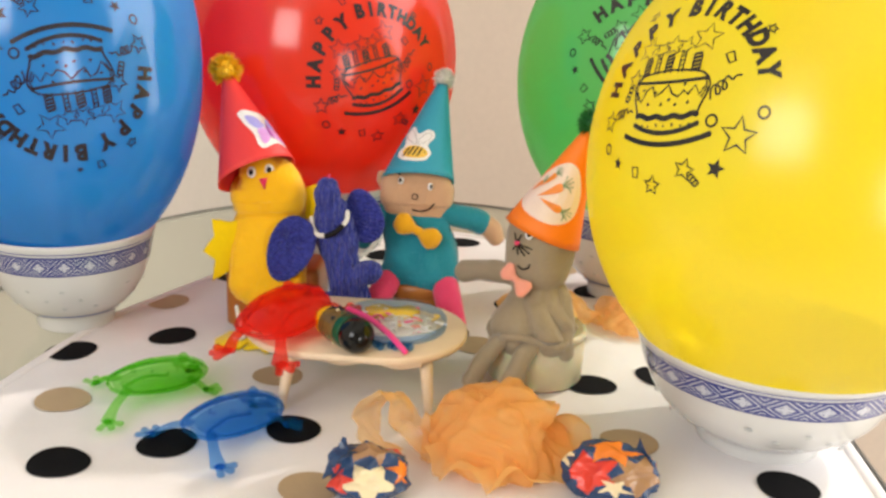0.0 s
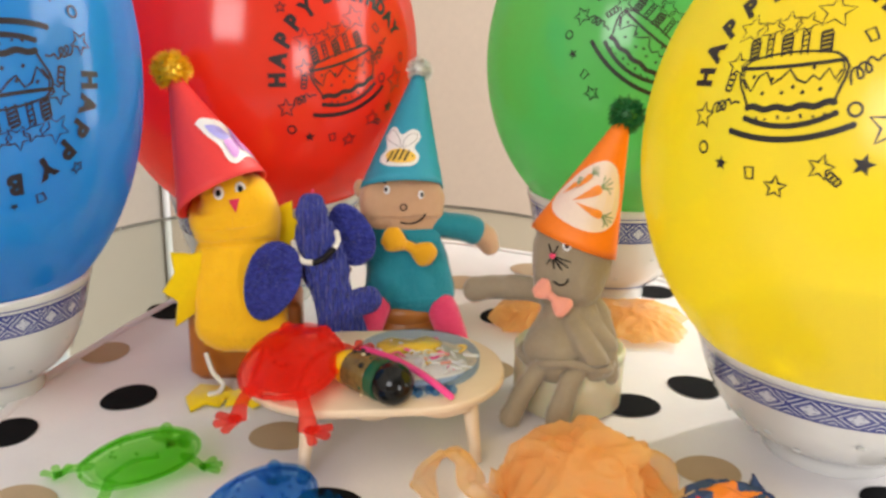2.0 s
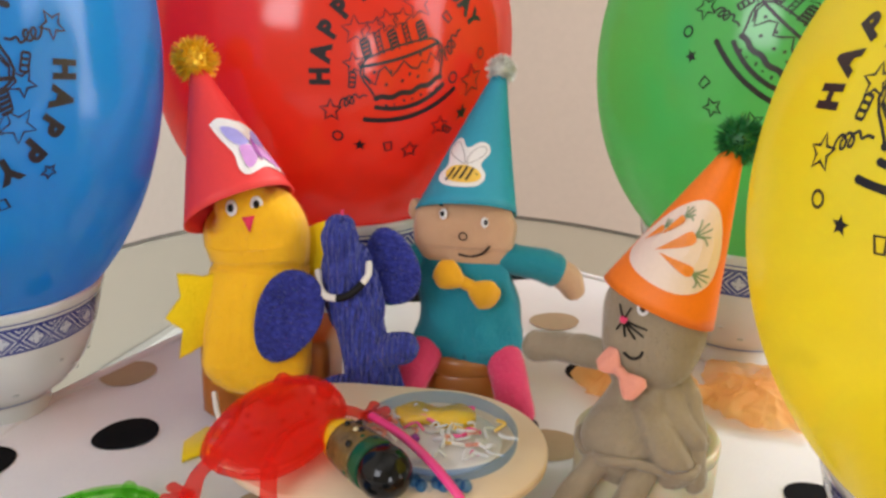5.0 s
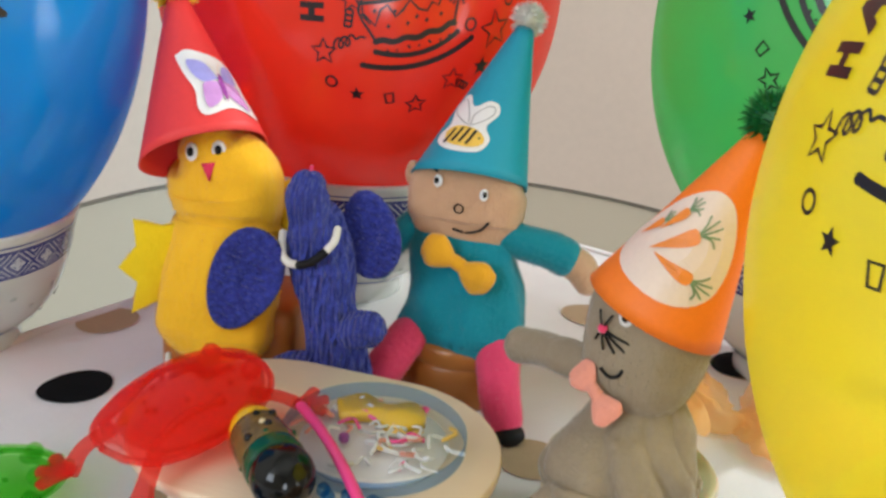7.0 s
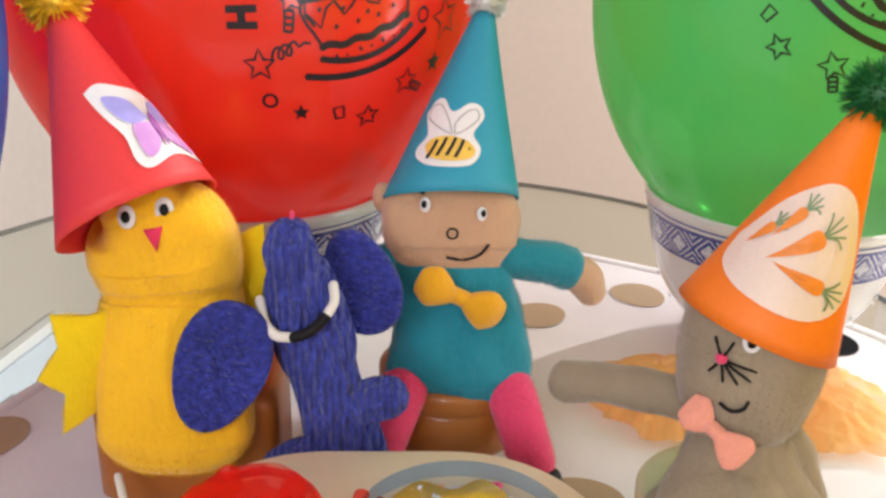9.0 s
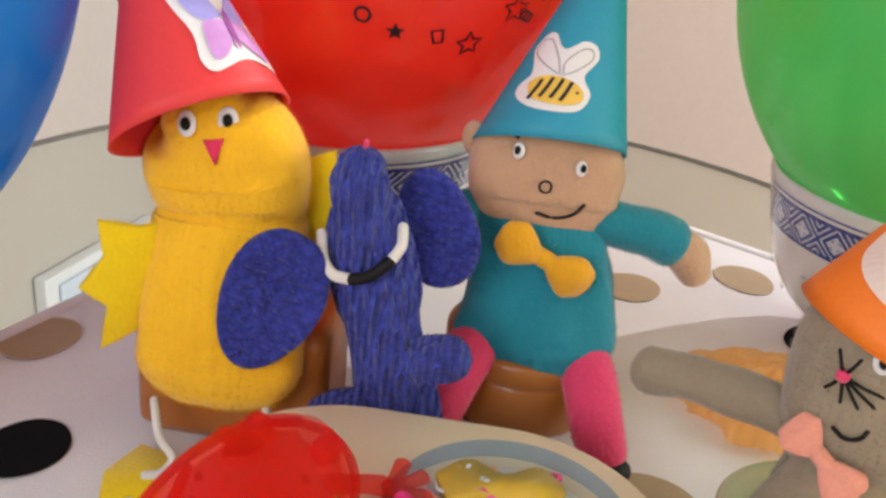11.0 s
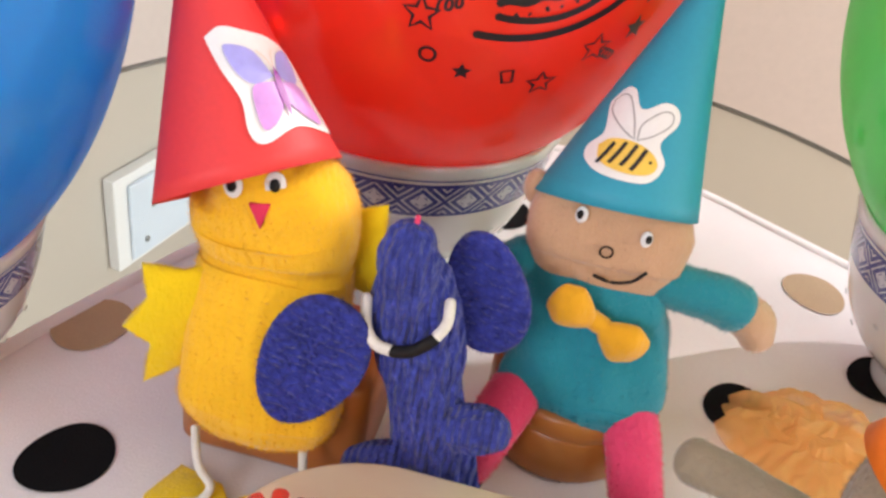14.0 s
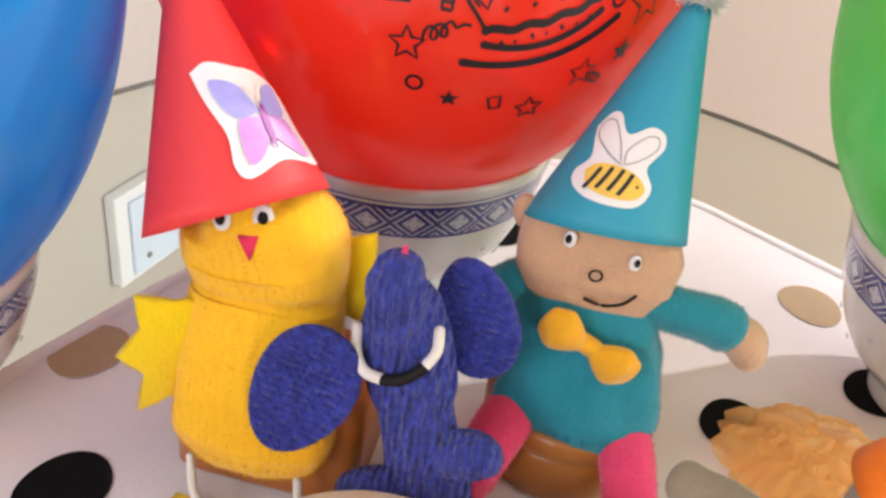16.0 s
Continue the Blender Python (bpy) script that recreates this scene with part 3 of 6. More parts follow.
def spot(x, y, rx, ry, turn, seed):
    bm = bmesh.new()
    rng = random.Random(seed)
    ph = [rng.uniform(0, 6.28) for _ in range(3)]
    rings = []
    for s_ in (0.02, 0.25, 0.5, 0.75, 1.0):
        ring = []
        for k in range(40):
            a = 2 * math.pi * k / 40
            w = s_ * (1 + 0.04 * math.sin(2 * a + ph[0]) + 0.03 * math.sin(3 * a + ph[1]))
            px, py = rx * w * math.cos(a), ry * w * math.sin(a)
            ca, sa = math.cos(turn), math.sin(turn)
            qx, qy = x + px * ca - py * sa, y + px * sa + py * ca
            ring.append((qx, qy, cloth_z(qx, qy) + 0.0005))
        rings.append(ring)
    skin_rings(bm, rings, caps=False)
    bm.faces.new(list(bm.verts)[:40])
    bmesh.ops.recalc_face_normals(bm, faces=bm.faces[:])
    return bm


BLACK = [(-0.175, 0.511), (-0.128, 0.541), (-0.032, 0.441), (-0.125, 0.397), (0.114, 0.515), (-0.085, 0.420), (0.193, 0.423), (0.028, 0.775), (-0.030, 0.727), (0.0705, 0.634), (0.153, 0.533), (0.180, 0.672), (0.126, 0.671), (-0.128, 0.655)]
TAN = [(-0.151, 0.453), (-0.152, 0.596), (0.128, 0.455), (-0.013, 0.393), (-0.054, 0.498), (0.054, 0.698), (0.107, 0.721), (0.05, 0.56), (0.0, 0.66)]
for i, (x, y) in enumerate(BLACK):
    part("spot", spot(x, y, 0.0138, 0.0128, i * 0.9, i), M["black_dot"], cloth, "black printed spot")
for i, (x, y) in enumerate(TAN):
    part("spot", spot(x, y, 0.0138, 0.0128, i * 1.3, 50 + i), M["tan_dot"], cloth, "tan printed spot")
settle(cloth)


# ---- bowls and balloons ----
def make_bowl(k, h):
    """Footed rice bowl at the origin; k: its width, 1 for 0.11 m across; h: its height."""
    b = thing("rice_bowl", "white porcelain rice bowl with a blue diamond band, holding a balloon", "bowl", group="bowls under the balloons")
    body = [(0.018, 0.004), (0.0215, 0.0045), (0.0225, 0.0), (0.0250, 0.0), (0.0258, 0.007), (0.0300, 0.0105), (0.0380, 0.0165), (0.0450, 0.0255), (0.0490, 0.0345), (0.0512, 0.0405)]
    rim = [(0.0542, 0.0522), (0.0552, 0.0552), (0.0556, 0.0572), (0.0550, 0.0582), (0.0538, 0.0572), (0.0515, 0.048), (0.048, 0.037), (0.042, 0.026), (0.032, 0.016), (0.018, 0.0115), (0.002, 0.011)]
    sc = lambda prof: [(r * k, z * h) for r, z in prof]
    part("body", lathe(sc([tuple(p) for p in smooth_path(body, 3)]), 72), M["porcelain"], b)
    part("band", lathe(sc([(0.0512, 0.0405), (0.0522, 0.0440), (0.0532, 0.0480), (0.0542, 0.0522)]), 72), M["band"], b, "cobalt blue diamond band")
    part("rim", lathe(sc([tuple(p) for p in smooth_path(rim, 3)]), 72), M["porcelain"], b)
    part("line", lathe(sc([(0.0320, 0.0112), (0.0333, 0.0122)]), 72), M["porcelain_blue"], b, "thin blue line")
    part("line", lathe(sc([(0.0551, 0.0535), (0.0553, 0.0541)]), 72), M["porcelain_blue"], b, "thin blue line")
    for row, (r, z) in enumerate(((0.0418, 0.0195), (0.0454, 0.0250), (0.0484, 0.0310))):
        for q in range(14):
            if (q + row) % 3 == 0:
                continue
            a = 2 * math.pi * (q + row * 0.5) / 14
            bm = bmesh.new()
            ball(bm, (0, 0, 0), 0.0013 * k, 0, 8, (0.25, 1.3, 0.8))
            g = part("rice_grain", bm, M["rice"], b)
            g.matrix_basis = pose(k * r * math.cos(a) * 1.003, k * r * math.sin(a) * 1.003, h * z, 0, 25, math.degrees(a))
    return b


def balloon_point(c, R, A, p):
    """The point of the balloon's skin out from its middle through p."""
    d = Vector(p) - Vector(c)
    return Vector(c) + d / math.sqrt((d.x / R) ** 2 + (d.y / R) ** 2 + (d.z / A) ** 2)


def stroke(bm, pts, w, closed=False):
    """A flat line of width w through plan points."""
    p = [Vector((a, b)) for a, b in pts]
    n = len(p)
    left, right = [], []
    for i in range(n):
        a, b = (p[i - 1], p[(i + 1) % n]) if closed else (p[max(i - 1, 0)], p[min(i + 1, n - 1)])
        d = (b - a).normalized()
        q = Vector((-d.y, d.x)) * w * 0.54
        left.append(bm.verts.new((*(p[i] + q), 0)))
        right.append(bm.verts.new((*(p[i] - q), 0)))
    for i in range(n if closed else n - 1):
        j = (i + 1) % n
        bm.faces.new((left[i], right[i], right[j], left[j]))


def fill(bm, pts):
    c = bm.verts.new((sum(p[0] for p in pts) / len(pts), sum(p[1] for p in pts) / len(pts), 0))
    v = [bm.verts.new((a, b, 0)) for a, b in pts]
    for i in range(len(v)):
        bm.faces.new((c, v[i], v[(i + 1) % len(v)]))


def star_pts(x, y, r, turn=0.0, inner=0.45):
    return [(x + r * (1 if k % 2 == 0 else inner) * math.sin(turn + math.pi * k / 5), y + r * (1 if k % 2 == 0 else inner) * math.cos(turn + math.pi * k / 5)) for k in range(10)]


def letter(bm, ch, x, y, turn, size, wide):
    """One hand-drawn capital, upright across the arc."""
    cu = bpy.data.curves.new("letter", "FONT")
    cu.body, cu.size, cu.align_x, cu.offset, cu.resolution_u = ch, size, "CENTER", 0.020, 4
    ob = bpy.data.objects.new("letter", cu)
    me = bpy.data.meshes.new_from_object(ob)
    tmp = bmesh.new()
    tmp.from_mesh(me)
    tmp.transform(Matrix.Translation((x, y, 0)) @ Matrix.Rotation(turn, 4, "Z") @ Matrix.Diagonal((wide, 1, 1, 1)) @ Matrix.Translation((0, -0.36 * size, 0)))
    tmp.to_mesh(me)
    tmp.free()
    bm.from_mesh(me)
    bpy.data.objects.remove(ob)
    bpy.data.curves.remove(cu)
    bpy.data.meshes.remove(me)


def shooting_star(bm, x, y, r, turn, tx, ty):
    """An outlined star on a short ribbed handle that ends at tx, ty."""
    stroke(bm, star_pts(x, y, r, turn), 0.020, True)
    d = (Vector((tx, ty)) - Vector((x, y))).normalized()
    q = Vector((-d.y, d.x)) * 0.032
    a, b = Vector((x, y)) + d * r * 0.75, Vector((tx, ty))
    for k in (-1, 1):
        stroke(bm, [tuple(a + q * k), tuple(b + q * k)], 0.018)
    for k in range(4):
        c = a.lerp(b, k / 3)
        stroke(bm, [tuple(c - q), tuple(c + q)], 0.022)


def curl(x, y, size, turn):
    """A curled streamer: a tail, two loops and a tail."""
    pts = [(-1.3, -0.5), (-1.1, 0.1), (-0.75, 0.35), (-0.45, 0.05), (-0.55, -0.35), (-0.8, -0.3), (-0.7, 0.15), (-0.3, 0.45), (0.05, 0.2), (0.0, -0.2), (-0.25, -0.2), (-0.15, 0.25), (0.3, 0.55), (0.55, 0.2), (0.9, 0.35), (1.3, 0.25)]
    ca, sa = math.cos(turn), math.sin(turn)
    return [(x + size * (p[0] * ca - p[1] * sa), y + size * (p[0] * sa + p[1] * ca)) for p in smooth_path(pts, 4)]


def print_drawing():
    """The birthday drawing in units of the lettering's radius."""
    bm = bmesh.new()
    for text, a0, a1, r0, r1, wide in (("HAPPY", 77, 15, 0.92, 0.96, 0.82), ("BIRTHDAY", -3, -74, 1.02, 1.08, 0.78)):
        for i, ch in enumerate(text):
            f = i / (len(text) - 1)
            ang, rad = radians(a0 + (a1 - a0) * f), r0 + (r1 - r0) * f
            letter(bm, ch, -rad * math.sin(ang), rad * math.cos(ang), ang + 0.07 * math.sin(i * 2.3), 0.30, wide)

    def arc(x0, x1, y, sag, w, wave=0.0):
        stroke(bm, [(x0 + (x1 - x0) * k / 24, y - sag * (1 - (2 * k / 24 - 1) ** 2) + wave * math.sin(k * 0.9)) for k in range(25)], w)
        for x in (x0, x1):
            fill(bm, [(x + 0.62 * w * math.cos(k * 0.785), y + 0.62 * w * math.sin(k * 0.785)) for k in range(8)])

    arc(-0.52, 0.52, -0.345, 0.10, 0.050)
    arc(-0.38, 0.38, -0.245, 0.09, 0.045)
    arc(-0.36, 0.36, -0.155, 0.03, 0.052, 0.012)
    for k, x in enumerate((-0.28, -0.2, -0.09, 0.0, 0.1, 0.2, 0.29)):
        stroke(bm, [(x, -0.24 - 0.02 * (k % 2)), (x + 0.012, -0.275)], 0.022)
    for sgn in (-1, 1):
        stroke(bm, [(sgn * a, b) for a, b in ((0.37, -0.13), (0.40, -0.05), (0.44, 0.04), (0.46, 0.13), (0.43, 0.20), (0.36, 0.25))], 0.022)
        stroke(bm, [(sgn * a, b) for a, b in ((0.41, 0.19), (0.43, 0.09), (0.38, 0.0))], 0.016)
    arc(-0.42, 0.42, 0.19, 0.03, 0.032)
    arc(-0.36, 0.36, 0.25, -0.03, 0.020)
    zig = [(-0.42, 0.10), (-0.34, -0.02), (-0.27, 0.10), (-0.20, 0.13), (-0.15, 0.02), (-0.08, 0.06), (0.0, 0.13), (0.06, 0.04), (0.13, 0.01), (0.19, 0.07), (0.24, 0.03), (0.31, 0.12), (0.36, 0.03), (0.41, 0.11)]
    stroke(bm, zig, 0.020)
    for x, y in ((-0.24, -0.06), (-0.07, -0.07), (0.02, -0.03), (0.10, -0.08), (0.24, -0.06), (-0.16, 0.05), (0.18, 0.12), (-0.33, 0.09)):
        stroke(bm, [(x, y), (x + 0.022, y + 0.026)], 0.026)
    for i, (x, w) in enumerate(((-0.34, 0.040), (-0.20, 0.024), (-0.05, 0.040), (0.10, 0.024), (0.27, 0.042))):
        h = 0.43 + 0.03 * (i % 2)
        for k in (-1, 1):
            stroke(bm, [(x + k * w, 0.25), (x + k * w * 1.1, h)], 0.016)
        for k in range(5):
            z = 0.27 + k * (h - 0.27) / 4
            stroke(bm, [(x - w, z), (x + w, z + 0.02)], 0.028 if w > 0.03 else 0.014)
    for x, y, r, t in ((-0.40, 0.56, 0.15, 0.2), (-0.20, 0.52, 0.11, 0.5), (-0.05, 0.55, 0.12, 0.0), (0.10, 0.53, 0.11, 0.4), (0.32, 0.62, 0.165, 0.1)):
        stroke(bm, star_pts(x, y, r, t), 0.015, True)
    for x, y, r, t in ((-0.86, -0.17, 0.125, 0.2), (-0.11, -0.855, 0.105, 0.15), (0.82, -0.36, 0.19, 0.1), (-0.58, 1.06, 0.075, 0.3), (0.98, 0.75, 0.06, 0.2)):
        stroke(bm, star_pts(x, y, r, t), 0.024, True)
    for x, y, r, t in ((-0.645, -0.63, 0.075, 0.2), (0.62, -0.68, 0.105, 0.3), (0.11, 1.26, 0.05, 0.1)):
        fill(bm, star_pts(x, y, r, t))
    for x, y, r in ((-0.86, -0.47, 0.055), (0.53, -0.22, 0.055), (1.05, -0.12, 0.058)):
        stroke(bm, [(x + r * math.cos(k * 0.449), y + r * math.sin(k * 0.449)) for k in range(14)], 0.022, True)
    for x, y, t in ((-0.345, -0.725, 0.0), (0.62, 0.40, 0.5), (-0.15, 1.24, 0.2)):
        q = [(-0.035, -0.05), (0.03, -0.055), (0.045, 0.05), (-0.04, 0.055)]
        stroke(bm, [(x + a * math.cos(t) - b * math.sin(t), y + a * math.sin(t) + b * math.cos(t)) for a, b in q], 0.022, True)
    stroke(bm, curl(0.62, 0.12, 0.14, 0.45), 0.020)
    stroke(bm, curl(-0.60, -0.12, 0.12, -0.1), 0.020)
    shooting_star(bm, -0.50, 0.24, 0.115, 0.1, -0.58, 0.02)
    shooting_star(bm, 0.28, -0.69, 0.115, 0.3, 0.43, -0.84)
    bmesh.ops.triangulate(bm, faces=bm.faces[:])
    for _ in range(2):
        bmesh.ops.subdivide_edges(bm, edges=[e for e in bm.edges if e.calc_length() > 0.09], cuts=1)
        bmesh.ops.triangulate(bm, faces=[f for f in bm.faces if len(f.verts) > 3])
    return bm


DRAWING = print_drawing()


def make_balloon(colour, c, R, A, at, roll, size, tint):
    """An inflated balloon, its neck down in a bowl; at: the middle of its print."""
    b = thing("balloon", f"inflated translucent {colour} balloon with a black birthday print, in a bowl", "balloon", (c[0], c[1], 0.03), "party balloons")
    prof = [(0.0008, -A + 0.0001)] + [(R * math.sin(math.pi * k / 72), -A * math.cos(math.pi * k / 72)) for k in range(1, 72)] + [(0.0008, A - 0.0001)]
    foot_z = -A
    part("skin", lathe(prof, 80, c=c), tint, b)
    nk = lathe([(0.003, foot_z - 0.006), (0.0045, foot_z - 0.005), (0.003, foot_z - 0.003), (0.0022, foot_z - 0.002), (0.005, foot_z + 0.001)], 16, c=c)
    part("neck", nk, tint, b, "knotted neck")
    p0 = balloon_point(c, R, A, at)
    d = p0 - Vector(c)
    nrm = Vector((d.x / R ** 2, d.y / R ** 2, d.z / A ** 2)).normalized()
    u = Vector((0, 0, 1)).cross(nrm).normalized()
    v = nrm.cross(u)
    ca, sa = math.cos(radians(roll)), math.sin(radians(roll))
    u, v = u * ca + v * sa, v * ca - u * sa
    bm = DRAWING.copy()
    for w in bm.verts:
        q = p0 + (u * w.co.x + v * w.co.y) * size
        q = balloon_point(c, R, A, q)
        w.co = q + (q - Vector(c)).normalized() * 0.0005
    part("print", bm, M["ink"], b, "black birthday lettering and cake drawing", smooth=False)
    settle(b)
    return b


for x, y, k, h in ((0.191, 0.471, 1.14, 0.93), (-0.194, 0.557, 0.88, 1.03), (-0.0695, 0.685, 1.05, 1.20), (0.147, 0.674, 0.97, 1.19)):
    make_bowl(k, h).matrix_basis = pose(x, y, 0.0012, 0, 0, x * 900)

make_balloon("yellow", (0.192, 0.472, 0.1335), 0.0945, 0.108, (0.1205, 0.4170, 0.1690), 10.9, 0.0402, M["yellow_latex"])
make_balloon("blue", (-0.1926, 0.5577, 0.1553), 0.0777, 0.118, (-0.1535, 0.4906, 0.1605), 187.2, 0.0450, M["blue_latex"])
make_balloon("red", (-0.0698, 0.6848, 0.153), 0.0914, 0.105, (-0.0214, 0.6074, 0.1485), 15.5, 0.0436, M["red_latex"])
make_balloon("green", (0.147, 0.6725, 0.1515), 0.083, 0.1043, (0.1301, 0.5921, 0.1666), -37, 0.0429, M["green_latex"])


# ---- puppets, each one plain mesh ----
def arc_limb(bm, pts, r, mi, sides=6):
    limb(bm, [(*p, r, r) for p in pts], mi, sides, 4)


def plate(bm, outline, place, u, v, thick, mi):
    """A flat felt shape: outline in u, v round place."""
    u, v = Vector(u).normalized(), Vector(v).normalized()
    n = u.cross(v).normalized()
    c = Vector(place)
    rings = []
    for off, k in ((-0.5, 0.94), (-0.3, 1.0), (0.3, 1.0), (0.5, 0.94)):
        rings.append([c + u * a * k + v * b * k + n * thick * off for a, b in outline])
    skin_rings(bm, rings, mi)


def eye(bm, c, r, d, white, black, look_to=(0, 0)):
    """A printed eye: white disc with a black pupil, facing d."""
    u, v = frame_of(d)
    d = Vector(d).normalized()
    for rr, off, mi, sh in ((r, 0.0, white, (0, 0)), (r * 0.52, 0.0005, black, look_to)):
        o = [(rr * 0.8 * math.cos(k * 0.4488) + sh[0], rr * 1.15 * math.sin(k * 0.4488) + sh[1]) for k in range(14)]
        plate(bm, o, Vector(c) + d * off, u, v, 0.0008, mi)


def bow(bm, c, d, r, mi, puff=1.0):
    """A felt bow tie along d."""
    d = Vector(d).normalized()
    c = Vector(c)
    n = Vector((0, -1, 0))
    for s_ in (1, -1):
        p = [c + d * s_ * q + n * h for q, h in ((0.15 * r, 0.0), (0.50 * r, 0.0008), (0.98 * r, 0.0012), (1.36 * r, 0.0004))]
        limb(bm, [(*p[0], 0.20 * r, 0.2 * r), (*p[1], 0.50 * r, 0.30 * r * puff), (*p[2], 0.74 * r, 0.34 * r * puff), (*p[3], 0.56 * r, 0.22 * r * puff)], mi, 20, 5, side=d.cross(n), wob=0.0006)
    limb(bm, [(*(c - d * 0.22 * r), 0.30 * r, 0.26 * r), (*(c + d * 0.22 * r), 0.30 * r, 0.26 * r)], mi, 10, 3, side=d.cross(n))


def fuzz(bm, count, length, mi, seed):
    """Short fibres standing out of a fleece."""
    rng = random.Random(seed)
    faces = [f for f in bm.faces if f.material_index == mi and len(f.verts) == 4]
    areas = np.cumsum([f.calc_area() for f in faces])
    picks = np.searchsorted(areas, [rng.random() * areas[-1] for _ in range(count)])
    bm.normal_update()
    rows = []
    for k in picks:
        f = faces[min(k, len(faces) - 1)]
        w = [rng.random() for _ in f.verts]
        t = sum(w)
        rows.append((sum((v.co * (q / t) for v, q in zip(f.verts, w)), Vector()), f.normal.copy()))
    for p, n in rows:
        d = (n + Vector((rng.gauss(0, 0.5), rng.gauss(0, 0.5), rng.gauss(-0.15, 0.5)))).normalized()
        u, _ = frame_of(d)
        q = p + d * length * rng.uniform(0.5, 1.1)
        e = u * 0.00008
        bm.faces.new([bm.verts.new(p - e - n * 0.0002), bm.verts.new(p + e - n * 0.0002), bm.verts.new(q)]).material_index = mi


def piece(parent, name, material, build, label="", hairs=0, length=0.0009):
    bm = bmesh.new()
    build(bm)
    bmesh.ops.recalc_face_normals(bm, faces=bm.faces[:])
    if hairs:
        fuzz(bm, hairs, length, 0, hairs)
    return part(name, bm, material, parent, label)


def round_eye(parent, c, r, d):
    """A stitched eye: white disc with a pupil of its own."""
    d = Vector(d).normalized()
    u, v = frame_of(d)
    disc = lambda rr, off: (lambda bm: plate(bm, [(rr * 0.85 * math.cos(k * 0.4488), rr * 1.1 * math.sin(k * 0.4488)) for k in range(14)], Vector(c) + d * off, u, v, 0.0008, 0))
    e = piece(parent, "eye", M["white"], disc(r, 0.0), "white eye with a black pupil")
    piece(e, "pupil", M["pupil"], disc(r * 0.5, 0.0006))


def chick():
    t = thing("chick_puppet", "yellow fleece chick finger puppet with cord legs by a block", "finger puppet", (-0.076, 0.552, 0.002), "finger puppets at the party")
    F, W = M["yellow_fleece"], M["yellow_felt"]
    piece(t, "body", F, lambda bm: limb(bm, [(-0.0745, 0.5535, 0.0305, 0.0222, 0.0128), (-0.0745, 0.5545, 0.0350, 0.0226, 0.0138), (-0.0752, 0.5585, 0.0450, 0.0222, 0.0142), (-0.0758, 0.5625, 0.0580, 0.0212, 0.0135), (-0.0756, 0.5655, 0.0690, 0.0204, 0.0128), (-0.0756, 0.566, 0.0718, 0.0194, 0.0118)], 0, 56, 7, wob=0.0010, power=2.9), hairs=13000, length=0.0013)
    piece(t, "head", F, lambda bm: limb(bm, [(-0.0757, 0.566, 0.0712, 0.0192, 0.0120), (-0.0760, 0.567, 0.0760, 0.0205, 0.0142), (-0.0770, 0.567, 0.086, 0.0214, 0.0158), (-0.0785, 0.5630, 0.095, 0.0190, 0.0125), (-0.0810, 0.5610, 0.1000, 0.0120, 0.0090)], 0, 56, 7, wob=0.0008, power=2.5), hairs=10000, length=0.0013)
    w = [(0.004, 0.018), (-0.004, 0.0165), (-0.0145, 0.019), (-0.013, 0.009), (-0.019, 0.001), (-0.012, -0.005), (-0.0135, -0.017), (-0.004, -0.0125), (0.005, -0.008), (0.007, 0.006)]
    piece(t, "wing", W, lambda bm: plate(bm, w, (-0.0925, 0.5535, 0.0535), (1, 0.45, 0.05), (0, 0.15, 1), 0.0022, 0), "zigzag felt wing", 1500, 0.0010)
    w2 = [(-a * 0.85, b * 0.8) for a, b in w][::-1]
    piece(t, "wing", W, lambda bm: plate(bm, w2, (-0.0585, 0.572, 0.073), (1, -0.1, 0.25), (-0.2, 0.15, 1), 0.0022, 0), "zigzag felt wing", 1100, 0.0010)
    round_eye(t, (-0.0822, 0.5518, 0.1000), 0.0030, (-0.2, -1, 0.15))
    round_eye(t, (-0.0724, 0.5532, 0.1018), 0.0030, (0.15, -1, 0.15))
    piece(t, "beak", M["beak"], lambda bm: plate(bm, [(-0.0026, 0.0024), (0.0026, 0.0030), (0.0006, -0.0038)], (-0.0752, 0.5508, 0.0945), (1, 0, 0.1), (0, 0.1, 1), 0.0016, 0), "pink felt beak")
    piece(t, "leg", M["white_cord"], lambda bm: arc_limb(bm, [(-0.0915, 0.548, 0.020), (-0.0880, 0.542, 0.013), (-0.0835, 0.540, 0.008), (-0.0850, 0.536, 0.0055), (-0.0890, 0.534, 0.0055)], 0.0013, 0, 10), "white cord leg")
    piece(t, "leg", M["white_cord"], lambda bm: arc_limb(bm, [(-0.0600, 0.548, 0.024), (-0.0590, 0.5445, 0.014), (-0.0630, 0.543, 0.008), (-0.0660, 0.540, 0.0055)], 0.0013, 0, 10), "white cord leg")
    o = [(0.0, 0.009), (-0.0085, 0.002), (-0.0105, -0.0085), (-0.004, -0.006), (0.0, -0.0105), (0.004, -0.006), (0.0105, -0.0085), (0.0085, 0.002)]
    o = [(a * 1.25, b * 1.25) for a, b in o]
    for fx, fy, a in ((-0.0900, 0.5370, 0.5), (-0.0680, 0.5360, 0.0)):
        piece(t, "foot", W, lambda bm: plate(bm, o, (fx, fy, 0.0038), (math.cos(a), math.sin(a), 0), (-math.sin(a), math.cos(a), 0.05), 0.0020, 0), "yellow felt foot", 400, 0.0006)
    settle(t)


